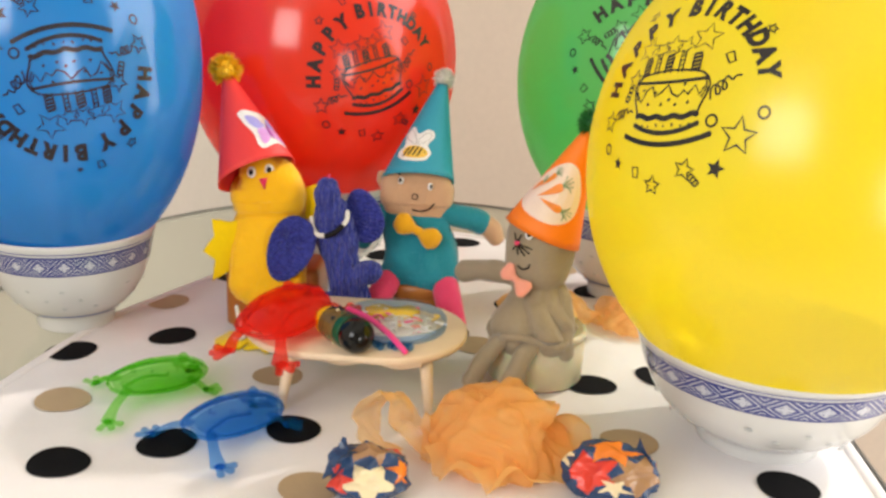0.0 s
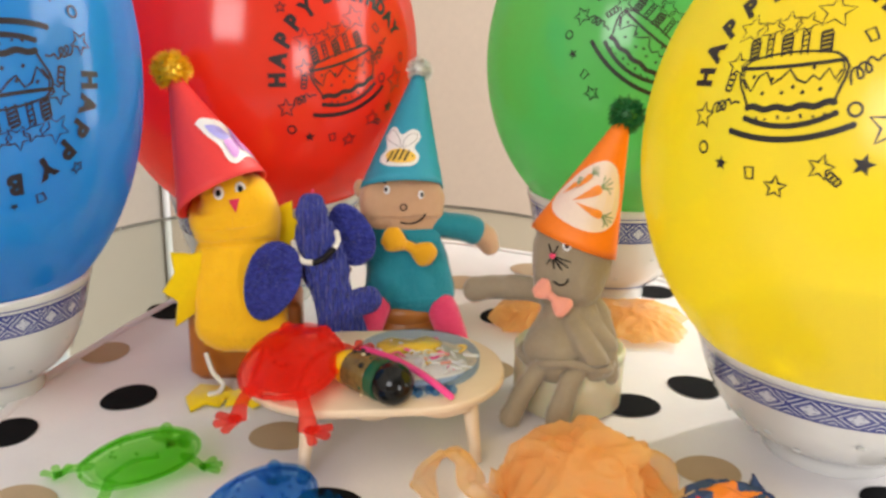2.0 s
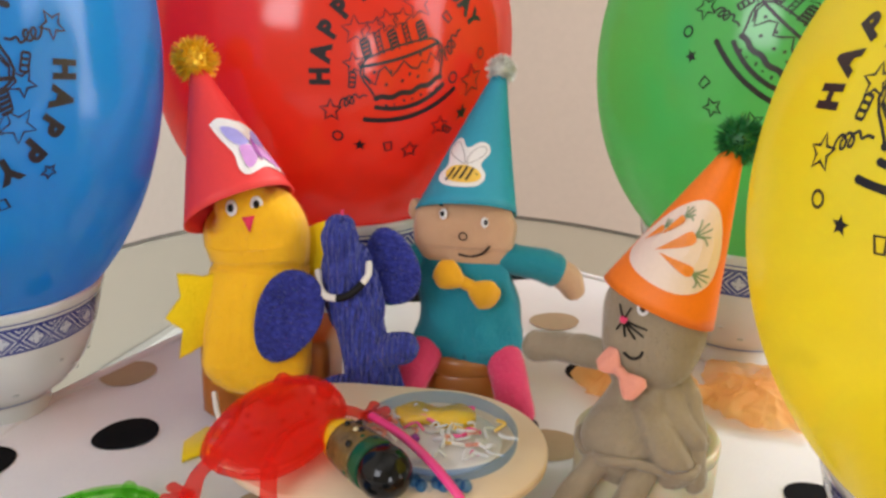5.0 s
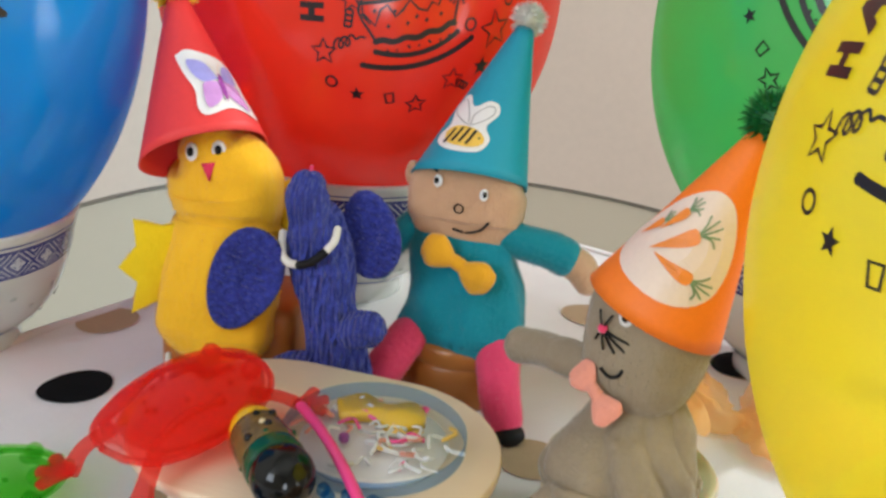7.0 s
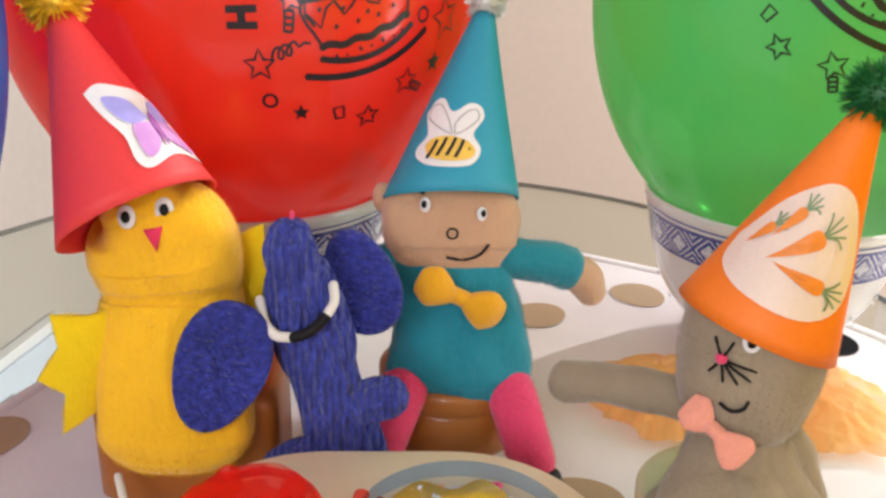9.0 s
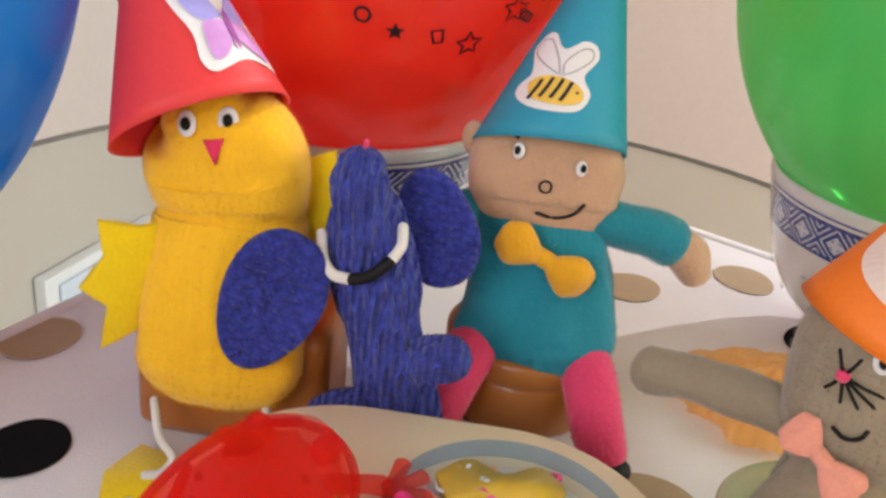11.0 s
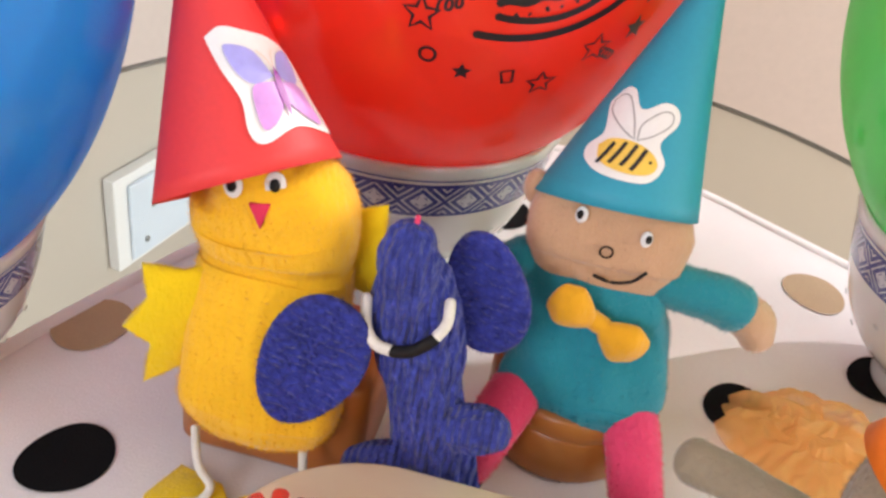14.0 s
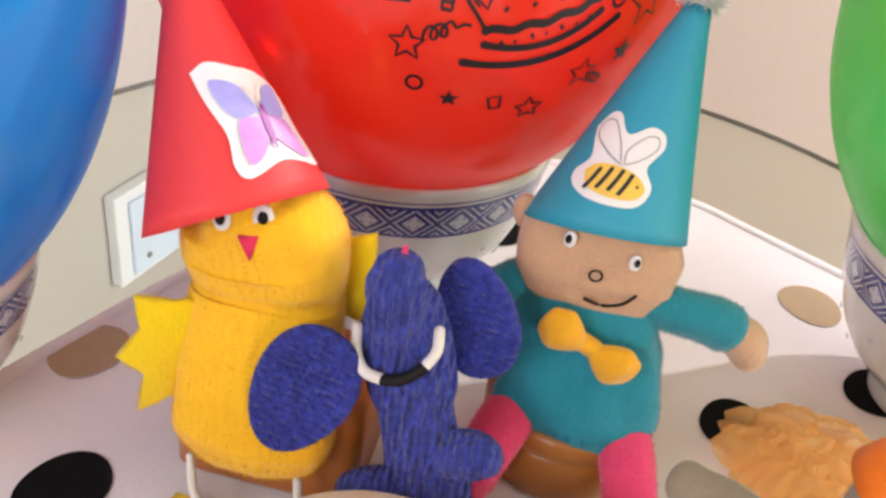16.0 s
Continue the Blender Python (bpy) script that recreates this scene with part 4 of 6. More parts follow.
def elephant():
    t = thing("elephant_puppet", "blue knitted elephant finger puppet with round ears, raised trunk", "finger puppet", (-0.0295, 0.553, 0.002), "finger puppets at the party")
    K, E = M["blue_knit"], M["blue_knit_ear"]
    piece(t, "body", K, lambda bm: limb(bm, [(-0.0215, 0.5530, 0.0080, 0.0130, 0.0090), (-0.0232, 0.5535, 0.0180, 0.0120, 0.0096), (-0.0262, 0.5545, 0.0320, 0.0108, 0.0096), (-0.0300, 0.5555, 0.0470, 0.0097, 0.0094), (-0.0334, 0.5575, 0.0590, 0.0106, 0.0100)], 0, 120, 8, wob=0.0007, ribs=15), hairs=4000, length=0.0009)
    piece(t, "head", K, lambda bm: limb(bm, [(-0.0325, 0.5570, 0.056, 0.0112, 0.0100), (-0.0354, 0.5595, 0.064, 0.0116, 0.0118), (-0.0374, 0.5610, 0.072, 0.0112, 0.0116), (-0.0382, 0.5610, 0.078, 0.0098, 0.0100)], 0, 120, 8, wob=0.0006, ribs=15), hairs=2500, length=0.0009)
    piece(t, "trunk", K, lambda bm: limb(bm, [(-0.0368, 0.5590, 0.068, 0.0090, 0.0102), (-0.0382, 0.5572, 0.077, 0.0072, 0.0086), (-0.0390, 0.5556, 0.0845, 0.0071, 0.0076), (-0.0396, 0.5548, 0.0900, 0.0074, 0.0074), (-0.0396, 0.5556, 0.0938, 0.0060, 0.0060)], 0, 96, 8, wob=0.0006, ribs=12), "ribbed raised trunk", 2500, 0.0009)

    def ear(c, u, v, rx, rz, seed):
        """A knitted round: rows of small stitches, a rolled edge and a shallow hollow."""
        u, v = Vector(u).normalized(), Vector(v).normalized()
        n, c = u.cross(v).normalized(), Vector(c)
        if n.y > 0:
            n = -n

        def build(bm):
            rings = []
            for side_ in (1, -1):
                for j in range(1, 41) if side_ > 0 else range(40, 0, -1):
                    q = j / 40
                    ring = []
                    for k in range(150):
                        a = 2 * math.pi * k / 150
                        e = 1 + 0.04 * math.sin(3 * a + seed) + 0.03 * math.sin(2 * a + 2 * seed)
                        x, y = rx * q * e * math.cos(a), rz * q * e * math.sin(a)
                        row = math.sin(y * 2900 + 0.8 * math.sin(x * 700)) * (0.55 + 0.45 * math.cos(x * 3000 + 0.5 * math.sin(y * 900)))
                        lift = (0.0012 + 0.0014 * q ** 3) * math.sqrt(max(0.0, 1.02 - q ** 10)) + 0.00060 * row * (q < 0.97)
                        bend = 0.0020 * q * q * math.cos(a + seed)
                        ring.append(c + u * x + v * y + n * (side_ * lift + bend))
                    rings.append(ring)
            skin_rings(bm, rings, 0)

        piece(t, "ear", E, build, "round knitted ear", 2600, 0.0010)

    ear((-0.0585, 0.5450, 0.0590), (1, 0.2, -0.35), (0.32, 0.2, 1), 0.0126, 0.0198, 0.4)
    ear((-0.0205, 0.5690, 0.0735), (1, -0.2, -0.1), (-0.12, 0.2, 1), 0.0122, 0.0152, 2.0)
    piece(t, "arm", K, lambda bm: limb(bm, [(-0.0200, 0.5510, 0.0430, 0.0064, 0.0058), (-0.0140, 0.5490, 0.0462, 0.0068, 0.0060), (-0.0112, 0.5480, 0.0480, 0.0060, 0.0052)], 0, 40, 5, side=(0, 0, 1), wob=0.0006, ribs=8), hairs=600, length=0.0009)
    piece(t, "arm", K, lambda bm: limb(bm, [(-0.0330, 0.5490, 0.0270, 0.0064, 0.0058), (-0.0400, 0.5465, 0.0260, 0.0066, 0.0060), (-0.0440, 0.5460, 0.0250, 0.0058, 0.0052)], 0, 40, 5, side=(0, 0, 1), wob=0.0006, ribs=8), hairs=600, length=0.0009)
    piece(t, "tusk", M["white_cord"], lambda bm: arc_limb(bm, [(-0.0484, 0.5550, 0.0745), (-0.0468, 0.5500, 0.0702), (-0.0435, 0.5475, 0.0672), (-0.0388, 0.5468, 0.0668)], 0.0015, 0, 10), "white stitched tusk")
    piece(t, "tusk", M["white_cord"], lambda bm: arc_limb(bm, [(-0.0290, 0.5478, 0.0735), (-0.0272, 0.5505, 0.0765), (-0.0278, 0.5545, 0.0795)], 0.0014, 0, 10), "white stitched tusk")
    piece(t, "mouth", M["pupil"], lambda bm: arc_limb(bm, [(-0.0386, 0.5466, 0.0669), (-0.0338, 0.5462, 0.0690), (-0.0294, 0.5474, 0.0730)], 0.0016, 0, 8), "black stitched mouth")
    piece(t, "trunk_tip", M["pink"], lambda bm: arc_limb(bm, [(-0.0390, 0.5560, 0.0970), (-0.0388, 0.5565, 0.1000)], 0.0007, 0, 6), "pink thread at the trunk's tip")
    settle(t)


def boy():
    bm = bmesh.new()
    limb(bm, [(0.0120, 0.5955, 0.0325, 0.0240, 0.0172), (0.0114, 0.5960, 0.0375, 0.0236, 0.0160), (0.0090, 0.5985, 0.0520, 0.0220, 0.0122), (0.0070, 0.5990, 0.0660, 0.0212, 0.0110), (0.0068, 0.5995, 0.0720, 0.0200, 0.0100)], 1, 72, 10, wob=0.0018, power=3.0)
    for v in bm.verts:
        a, k = math.atan2(v.co.y - 0.598, (v.co.x - 0.010) * 0.6), max(0.0, min(1.0, (0.058 - v.co.z) / 0.026))
        fold = 0.0011 * math.sin(6 * a + v.co.z * 110) + 0.0022 * noise.noise(Vector((v.co.x * 70 + v.co.z * 60, v.co.y * 60, v.co.z * 25)))
        v.co += Vector((math.cos(a), math.sin(a), 0)) * k * fold
        v.co.z -= 0.10 * (v.co.x - 0.0125) * k
    limb(bm, [(0.0072, 0.5985, 0.0712, 0.0198, 0.0100), (0.0072, 0.6000, 0.0765, 0.0220, 0.0122), (0.0074, 0.6005, 0.0870, 0.0222, 0.0128), (0.0082, 0.6020, 0.0935, 0.0195, 0.0118), (0.0085, 0.6030, 0.0965, 0.0140, 0.0080)], 0, 48, 6, wob=0.0008, power=3.6)
    ball(bm, (-0.0150, 0.6010, 0.0900), 0.0048, 0, 12, (0.7, 0.7, 1.1))
    limb(bm, [(0.0200, 0.5970, 0.0725, 0.0070, 0.0060), (0.0300, 0.5980, 0.0705, 0.0068, 0.0060), (0.0400, 0.6000, 0.0685, 0.0074, 0.0062), (0.0475, 0.6020, 0.0655, 0.0076, 0.0064)], 1, 16, 5, side=(0, 0, 1), wob=0.0005)
    limb(bm, [(0.0480, 0.6020, 0.0650, 0.0062, 0.0052), (0.0535, 0.6035, 0.0615, 0.0068, 0.0054), (0.0572, 0.6045, 0.0550, 0.0052, 0.0046)], 0, 14, 4, side=(1, 0, 0.6), wob=0.0003)
    limb(bm, [(-0.0130, 0.5970, 0.0700, 0.0060, 0.0060), (-0.0220, 0.5990, 0.0600, 0.0062, 0.0058), (-0.0260, 0.5985, 0.0500, 0.0060, 0.0056)], 1, 14, 4, wob=0.0004)
    limb(bm, [(0.0240, 0.5940, 0.0330, 0.0080, 0.0070), (0.0285, 0.5830, 0.0275, 0.0082, 0.0068), (0.0325, 0.5735, 0.0165, 0.0078, 0.0072), (0.0360, 0.5705, 0.0078, 0.0068, 0.0068)], 2, 18, 6, wob=0.0005)
    limb(bm, [(-0.0020, 0.5940, 0.0340, 0.0080, 0.0070), (-0.0075, 0.5830, 0.0290, 0.0082, 0.0068), (-0.0125, 0.5730, 0.0205, 0.0078, 0.0072), (-0.0160, 0.5700, 0.0100, 0.0070, 0.0068)], 2, 18, 6, wob=0.0005)
    limb(bm, [(0.0365, 0.5700, 0.0052, 0.0058, 0.0046), (0.0395, 0.5660, 0.0052, 0.0058, 0.0042)], 4, 14, 4)
    limb(bm, [(-0.0160, 0.5690, 0.0070, 0.0058, 0.0050), (-0.0165, 0.5650, 0.0060, 0.0058, 0.0045)], 4, 14, 4)
    bow(bm, (0.0098, 0.5825, 0.0632), (1, 0, -0.48), 0.0097, 5)
    eye(bm, (-0.0015, 0.5872, 0.0925), 0.0021, (-0.1, -1, 0.1), 3, 4, (0.0004, 0.0002))
    eye(bm, (0.0162, 0.5868, 0.0898), 0.0020, (0.2, -1, 0.1), 3, 4, (-0.0004, 0.0002))
    ring = [(0.0072 + 0.0017 * math.cos(k * 0.628), 0.5870, 0.0830 + 0.0017 * math.sin(k * 0.628)) for k in range(11)]
    arc_limb(bm, ring, 0.0003, 4)
    arc_limb(bm, [(0.0058, 0.5872, 0.0748), (0.0108, 0.5868, 0.0742), (0.0158, 0.5870, 0.0758), (0.0188, 0.5876, 0.0790)], 0.0005, 4)
    arc_limb(bm, [(-0.0070, 0.5882, 0.0965), (-0.0048, 0.5876, 0.0972), (-0.0022, 0.5874, 0.0962)], 0.0005, 4)
    bmesh.ops.recalc_face_normals(bm, faces=bm.faces[:])
    fuzz(bm, 15000, 0.0013, 1, 1)
    fuzz(bm, 8000, 0.0008, 0, 2)
    fuzz(bm, 9000, 0.0013, 2, 3)
    ob = part("doll", bm, [M["skin"], M["teal"], M["pink"], M["white"], M["pupil"], M["mustard"]])
    return tagged(ob, "soft doll in a teal shirt, mustard bow tie and pink trousers", "doll", "finger puppets at the party")


def rabbit():
    t = thing("rabbit_puppet", "grey-brown plush rabbit puppet with peach bow tie on a pot", "finger puppet", (0.084, 0.518, 0.030), "finger puppets at the party")
    G = M["grey"]
    s_ = (0.90, -0.42, 0)
    piece(t, "head", G, lambda bm: limb(bm, [(0.0805, 0.5245, 0.0545, 0.0135, 0.0120), (0.0808, 0.5245, 0.0620, 0.0168, 0.0155), (0.0815, 0.5248, 0.0730, 0.0180, 0.0170), (0.0822, 0.5255, 0.0830, 0.0176, 0.0165), (0.0845, 0.5270, 0.0910, 0.0140, 0.0120)], 0, 56, 7, side=s_, wob=0.0008, power=2.3), hairs=9000, length=0.0012)

    def folds(bm):
        limb(bm, [(0.0800, 0.5125, 0.0310, 0.0212, 0.0170), (0.0802, 0.5135, 0.0350, 0.0206, 0.0165), (0.0810, 0.5190, 0.0430, 0.0165, 0.0135), (0.0812, 0.5235, 0.0530, 0.0125, 0.0108), (0.0812, 0.5245, 0.0590, 0.0112, 0.0100)], 0, 96, 12, side=(0.95, -0.3, 0), power=2.2)
        for v in bm.verts:
            a = math.atan2(v.co.y - 0.520, v.co.x - 0.0835)
            k = max(0.0, min(1.0, (0.060 - v.co.z) / 0.02))
            d = Vector((math.cos(a), math.sin(a), 0))
            v.co += d * k * (0.0016 - 0.0044 * (1 - abs(math.sin(2.5 * a + v.co.z * 40 + 2.0 * noise.noise(v.co * 40)))) ** 2 + 0.0026 * noise.noise(v.co * 70))

    def hem_roll(bm):
        ring = []
        for i in range(65):
            a = 2 * math.pi * i / 64
            k = 1.03 + 0.06 * math.sin(5 * a) + 0.05 * noise.noise(Vector((math.cos(a) * 2, math.sin(a) * 2, 4.0)))
            ring.append((0.0800 + 0.0214 * k * math.cos(a), 0.5122 + 0.0172 * k * math.sin(a), 0.0318 + 0.0022 * math.sin(3 * a + 1), 0.0021, 0.0016))
        limb(bm, ring, 0, 12, 2, side=(0, 0, 1), wob=0.0005, cap_round=False)

    piece(t, "hem", G, hem_roll, "turned-up stitched hem", 1800, 0.0012)
    piece(t, "body", G, folds, "loose folded plush body", 9000, 0.0012)
    arms = (([(0.0750, 0.5280, 0.0540, 0.0060, 0.0056), (0.0640, 0.5360, 0.0560, 0.0060, 0.0056), (0.0500, 0.5470, 0.0525, 0.0060, 0.0056), (0.0400, 0.5545, 0.0490, 0.0062, 0.0056)], (0, 0, 1)), ([(0.0900, 0.5220, 0.0550, 0.0052, 0.0050), (0.0945, 0.5160, 0.0470, 0.0060, 0.0055), (0.0960, 0.5090, 0.0350, 0.0062, 0.0055), (0.0958, 0.5040, 0.0240, 0.0064, 0.0056)], (1, 0, 0)))
    for p, d in arms:
        piece(t, "arm", G, lambda bm: limb(bm, p, 0, 18, 8, side=d, wob=0.0013), "", 1200)
    for p in ([(0.0700, 0.5100, 0.0320, 0.0056, 0.0046), (0.0620, 0.5010, 0.0280, 0.0050, 0.0042), (0.0550, 0.4970, 0.0180, 0.0048, 0.0040), (0.0490, 0.4960, 0.0078, 0.0055, 0.0044)], [(0.0820, 0.5060, 0.0300, 0.0062, 0.0052), (0.0775, 0.4955, 0.0270, 0.0056, 0.0044), (0.0730, 0.4912, 0.0180, 0.0054, 0.0042), (0.0695, 0.4895, 0.0078, 0.0058, 0.0048)]):
        piece(t, "leg", G, lambda bm: limb(bm, p, 0, 18, 8, wob=0.0014), "", 1200)
    piece(t, "bow_tie", M["peach"], lambda bm: bow(bm, (0.0695, 0.5103, 0.0605), (0.68, -0.58, -0.52), 0.0068, 0, 0.45), "peach felt bow tie", 600, 0.0006)
    round_eye(t, (0.0748, 0.5098, 0.0855), 0.0026, (-0.35, -1, 0.1))
    n = Vector((0.0688, 0.5118, 0.0800))
    piece(t, "nose", M["pink"], lambda bm: ball(bm, n, 0.0016, 0, 8), "pink stitched nose")
    for a, b in ((0.0085, -0.0022), (0.0075, -0.0050), (0.0045, -0.0062), (0.0010, -0.0060), (-0.0025, 0.0048), (0.0022, 0.0046), (-0.0030, -0.0045)):
        d = Vector((0.92, -0.30, 0)) if a > 0 else Vector((0.60, -0.80, 0))
        q = n + d * a + Vector((0, 0, b))
        piece(t, "whisker", M["pupil"], lambda bm: arc_limb(bm, [n, (n + q) / 2 + Vector((-0.0002, -0.0008, 0)), q + Vector((0, -0.0003, 0))], 0.00038, 0, 5), "black thread whisker")
    piece(t, "mouth", M["pupil"], lambda bm: arc_limb(bm, [(0.0700, 0.5110, 0.0678), (0.0725, 0.5098, 0.0664), (0.0750, 0.5090, 0.0674), (0.0760, 0.5090, 0.0694)], 0.0005, 0), "black thread smile")
    settle(t)


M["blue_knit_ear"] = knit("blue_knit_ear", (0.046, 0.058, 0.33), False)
chick()
elephant()
boy()
rabbit()

# ---- seats ----
seat = thing("wooden_block", "orange-brown varnished wooden block behind a chick puppet", "toy block", (-0.0735, 0.5745, 0.002))
part("body", slab(stadium(-0.0735, 0.5745, 0.056, 0.037, 8, 0.006), 0.002, 0.042, 0.004), M["brown_wood"], seat)
settle(seat)
seat = thing("wooden_pot", "round honey-coloured wooden pot with a ringed lid", "wooden pot", (0.0095, 0.6035, 0))
part("body", lathe([(0.001, 0.002), (0.0235, 0.002), (0.0250, 0.004), (0.0256, 0.010), (0.0256, 0.0195), (0.0248, 0.0205)], 56, c=(0.0095, 0.6035, 0)), M["honey_wood"], seat)
part("lid", lathe([(0.0248, 0.0205), (0.0258, 0.0215), (0.0258, 0.0275), (0.0245, 0.0290), (0.0205, 0.0293), (0.0195, 0.0286), (0.0185, 0.0293), (0.0120, 0.0295), (0.0112, 0.0289), (0.0104, 0.0295), (0.0005, 0.0296)], 56, c=(0.0095, 0.6035, 0)), M["honey_wood"], seat, "lid with turned rings")
settle(seat)
seat = thing("cream_pot", "cream translucent round pot, a rabbit puppet's seat", "pot", (0.083, 0.523, 0))
part("body", lathe([(0.001, 0.002), (0.0240, 0.002), (0.0258, 0.004), (0.0262, 0.015), (0.0262, 0.0262), (0.0250, 0.0268)], 56, c=(0.083, 0.523, 0)), M["wax"], seat)
part("lid", lathe([(0.0250, 0.0268), (0.0265, 0.0272), (0.0266, 0.0305), (0.0255, 0.0318), (0.0235, 0.0310), (0.0005, 0.0306)], 56, c=(0.083, 0.523, 0)), M["wax"], seat)
settle(seat)


# ---- party hats ----
def make_hat(colour, base, tip, r, card, tuft, tuft_name, tuft_r, facing, seed, skew=0.0, lift=0.0):
    h = thing("party_hat", f"{colour} card cone party hat with a {tuft_name} pompom and sticker", "party hat", base, "paper party hats")
    B, T = Vector(base), Vector(tip)
    ax = (T - B).normalized()
    L = (T - B).length
    f = Vector(facing)
    f = (f - ax * f.dot(ax)).normalized()
    g = ax.cross(f)

    def at(phi, s_, off=0.0):
        rad = r + (0.0035 - r) * s_ / L + off
        out = (f * math.cos(phi) + g * math.sin(phi)) * rad
        return B + ax * (s_ + (skew * out.x - lift * out.y) * (1 - s_ / L)) + out

    bm = bmesh.new()
    n = 64
    outer = [[at(2 * math.pi * k / n, L * j / 14) for k in range(n)] for j in range(15)]
    inner = [[at(2 * math.pi * k / n, L * j / 14, -0.0006) for k in range(n)] for j in range(15)]
    skin_rings(bm, inner[::-1] + outer + [inner[-1]], caps=False)
    bmesh.ops.recalc_face_normals(bm, faces=bm.faces[:])
    part("cone", bm, card, h)
    bm = bmesh.new()
    seam = [[at(math.pi * 0.8 + a, L * j / 8 + 0.0004, 0.0006) for a in (0.0, 0.12, 0.24)] for j in range(9)]
    skin_rings(bm, seam, closed=False, caps=False)
    part("seam", bm, card, h, "overlapping card seam")
    bm = bmesh.new()
    rng = random.Random(seed)
    c = B + ax * (L + tuft_r * 0.55)
    ball(bm, c, tuft_r * 0.72, 0, 12)
    for _ in range(900):
        d = Vector((rng.gauss(0, 1), rng.gauss(0, 1), rng.gauss(0, 1))).normalized()
        u, v = frame_of(d)
        p = c + d * tuft_r * 0.6
        q = c + d * tuft_r * rng.uniform(0.82, 1.14) + u * rng.uniform(-0.0008, 0.0008)
        w = tuft_r * 0.05
        a = rng.uniform(0, 3.14)
        e = (u * math.cos(a) + v * math.sin(a)) * w
        bm.faces.new([bm.verts.new(p - e), bm.verts.new(p + e), bm.verts.new(q + e * 0.3), bm.verts.new(q - e * 0.3)])
    part("pompom", bm, tuft, h, f"fuzzy {tuft_name} pompom")

    def decal(name, flat, s0, roll, size, material, off, parent, label="", phi0=0.0):
        ca, sa = math.cos(roll), math.sin(roll)
        bmesh.ops.triangulate(flat, faces=flat.faces[:])
        for _ in range(2):
            bmesh.ops.subdivide_edges(flat, edges=[e for e in flat.edges if e.calc_length() > 0.25], cuts=1)
            bmesh.ops.triangulate(flat, faces=[q for q in flat.faces if len(q.verts) > 3])
        for w in flat.verts:
            x, y = w.co.x * size, w.co.y * size
            x, y = x * ca - y * sa, x * sa + y * ca
            rad = r + (0.0035 - r) * s0 / L
            w.co = at(phi0 + x / rad, s0 + y, off)
        bmesh.ops.recalc_face_normals(flat, faces=flat.faces[:])
        return part(name, flat, material, parent, label, smooth=False)

    return h, decal


def blob(pts, steps=5):
    bm = bmesh.new()
    fill(bm, [tuple(p) for p in smooth_path(pts + pts[:1], steps)][:-1])
    return bm


def lines(rows, w):
    bm = bmesh.new()
    for r_, closed in rows:
        stroke(bm, [tuple(p) for p in smooth_path(r_ + r_[:1] if closed else r_, 4)][:-1 if closed else None], w, closed)
    return bm


hat, put = make_hat("red", (-0.0812, 0.5590, 0.0974), (-0.1033, 0.5800, 0.1485), 0.0230, M["red_card"], M["gold_tinsel"], "gold", 0.0096, (0.35, -0.95, 0), 3, 0.10, 0.05)
S = 0.0130
at_ = (0.0200, 0.0, S)
st = put("sticker", blob([(-1.09, 1.0), (-0.69, 1.14), (-0.1, 0.98), (0.45, 0.82), (0.98, 0.42), (0.88, -0.31), (1.0, -0.95), (0.75, -1.04), (0.12, -0.84), (-0.44, -1.04), (-0.62, -0.78), (-0.62, -0.19), (-0.86, 0.42)]), *at_, M["sticker"], 0.0004, hat, "white butterfly sticker", 0.75)
put("wing", blob([(0.06, 0.12), (-0.18, 0.62), (-0.62, 0.80), (-0.74, 0.72), (-0.60, 0.30), (-0.34, 0.03)]), *at_, M["lilac"], 0.0007, st, "lilac butterfly wing", 0.75)
put("wing", blob([(0.14, 0.12), (0.34, 0.50), (0.66, 0.58), (0.74, 0.40), (0.62, 0.02), (0.40, -0.08)]), *at_, M["lilac"], 0.0007, st, "lilac butterfly wing", 0.75)
put("wing", blob([(0.05, 0.02), (-0.36, 0.0), (-0.44, -0.40), (-0.40, -0.80), (-0.18, -0.70), (0.04, -0.36)]), *at_, M["violet"], 0.0008, st, "violet butterfly wing", 0.75)
put("wing", blob([(0.13, 0.02), (0.52, -0.10), (0.62, -0.45), (0.66, -0.86), (0.40, -0.74), (0.12, -0.36)]), *at_, M["violet"], 0.0008, st, "violet butterfly wing", 0.75)
put("butterfly_body", blob([(0.11, 0.30), (0.16, 0.1), (0.14, -0.3), (0.07, -0.64), (0.02, -0.3), (0.05, 0.1)]), *at_, M["plum"], 0.0011, st, "plum butterfly body", 0.75)
put("feeler", lines([([(0.10, 0.28), (0.0, 0.5), (-0.12, 0.62)], False), ([(0.12, 0.28), (0.18, 0.5), (0.28, 0.62)], False)], 0.025), *at_, M["sticker_pink"], 0.0009, st, "pale pink feelers", 0.75)
settle(hat)

hat, put = make_hat("teal", (0.0070, 0.6015, 0.0895), (0.0180, 0.6280, 0.1455), 0.0222, M["teal_card"], M["white_tinsel"], "white", 0.0070, (-0.10, -1, 0), 5, 0.20)
S = 0.0116
at_ = (0.0190, 0.0, S)
st = put("sticker", blob([(-1.02, 0.62), (-0.82, 0.98), (-0.48, 1.0), (-0.05, 0.62), (0.40, 0.88), (0.78, 0.82), (0.90, 0.50), (0.64, 0.0), (0.86, -0.45), (0.62, -0.92), (-0.14, -0.94), (-0.66, -0.70), (-0.80, -0.40), (-0.62, -0.02)]), *at_, M["sticker"], 0.0004, hat, "white bee sticker", -0.25)
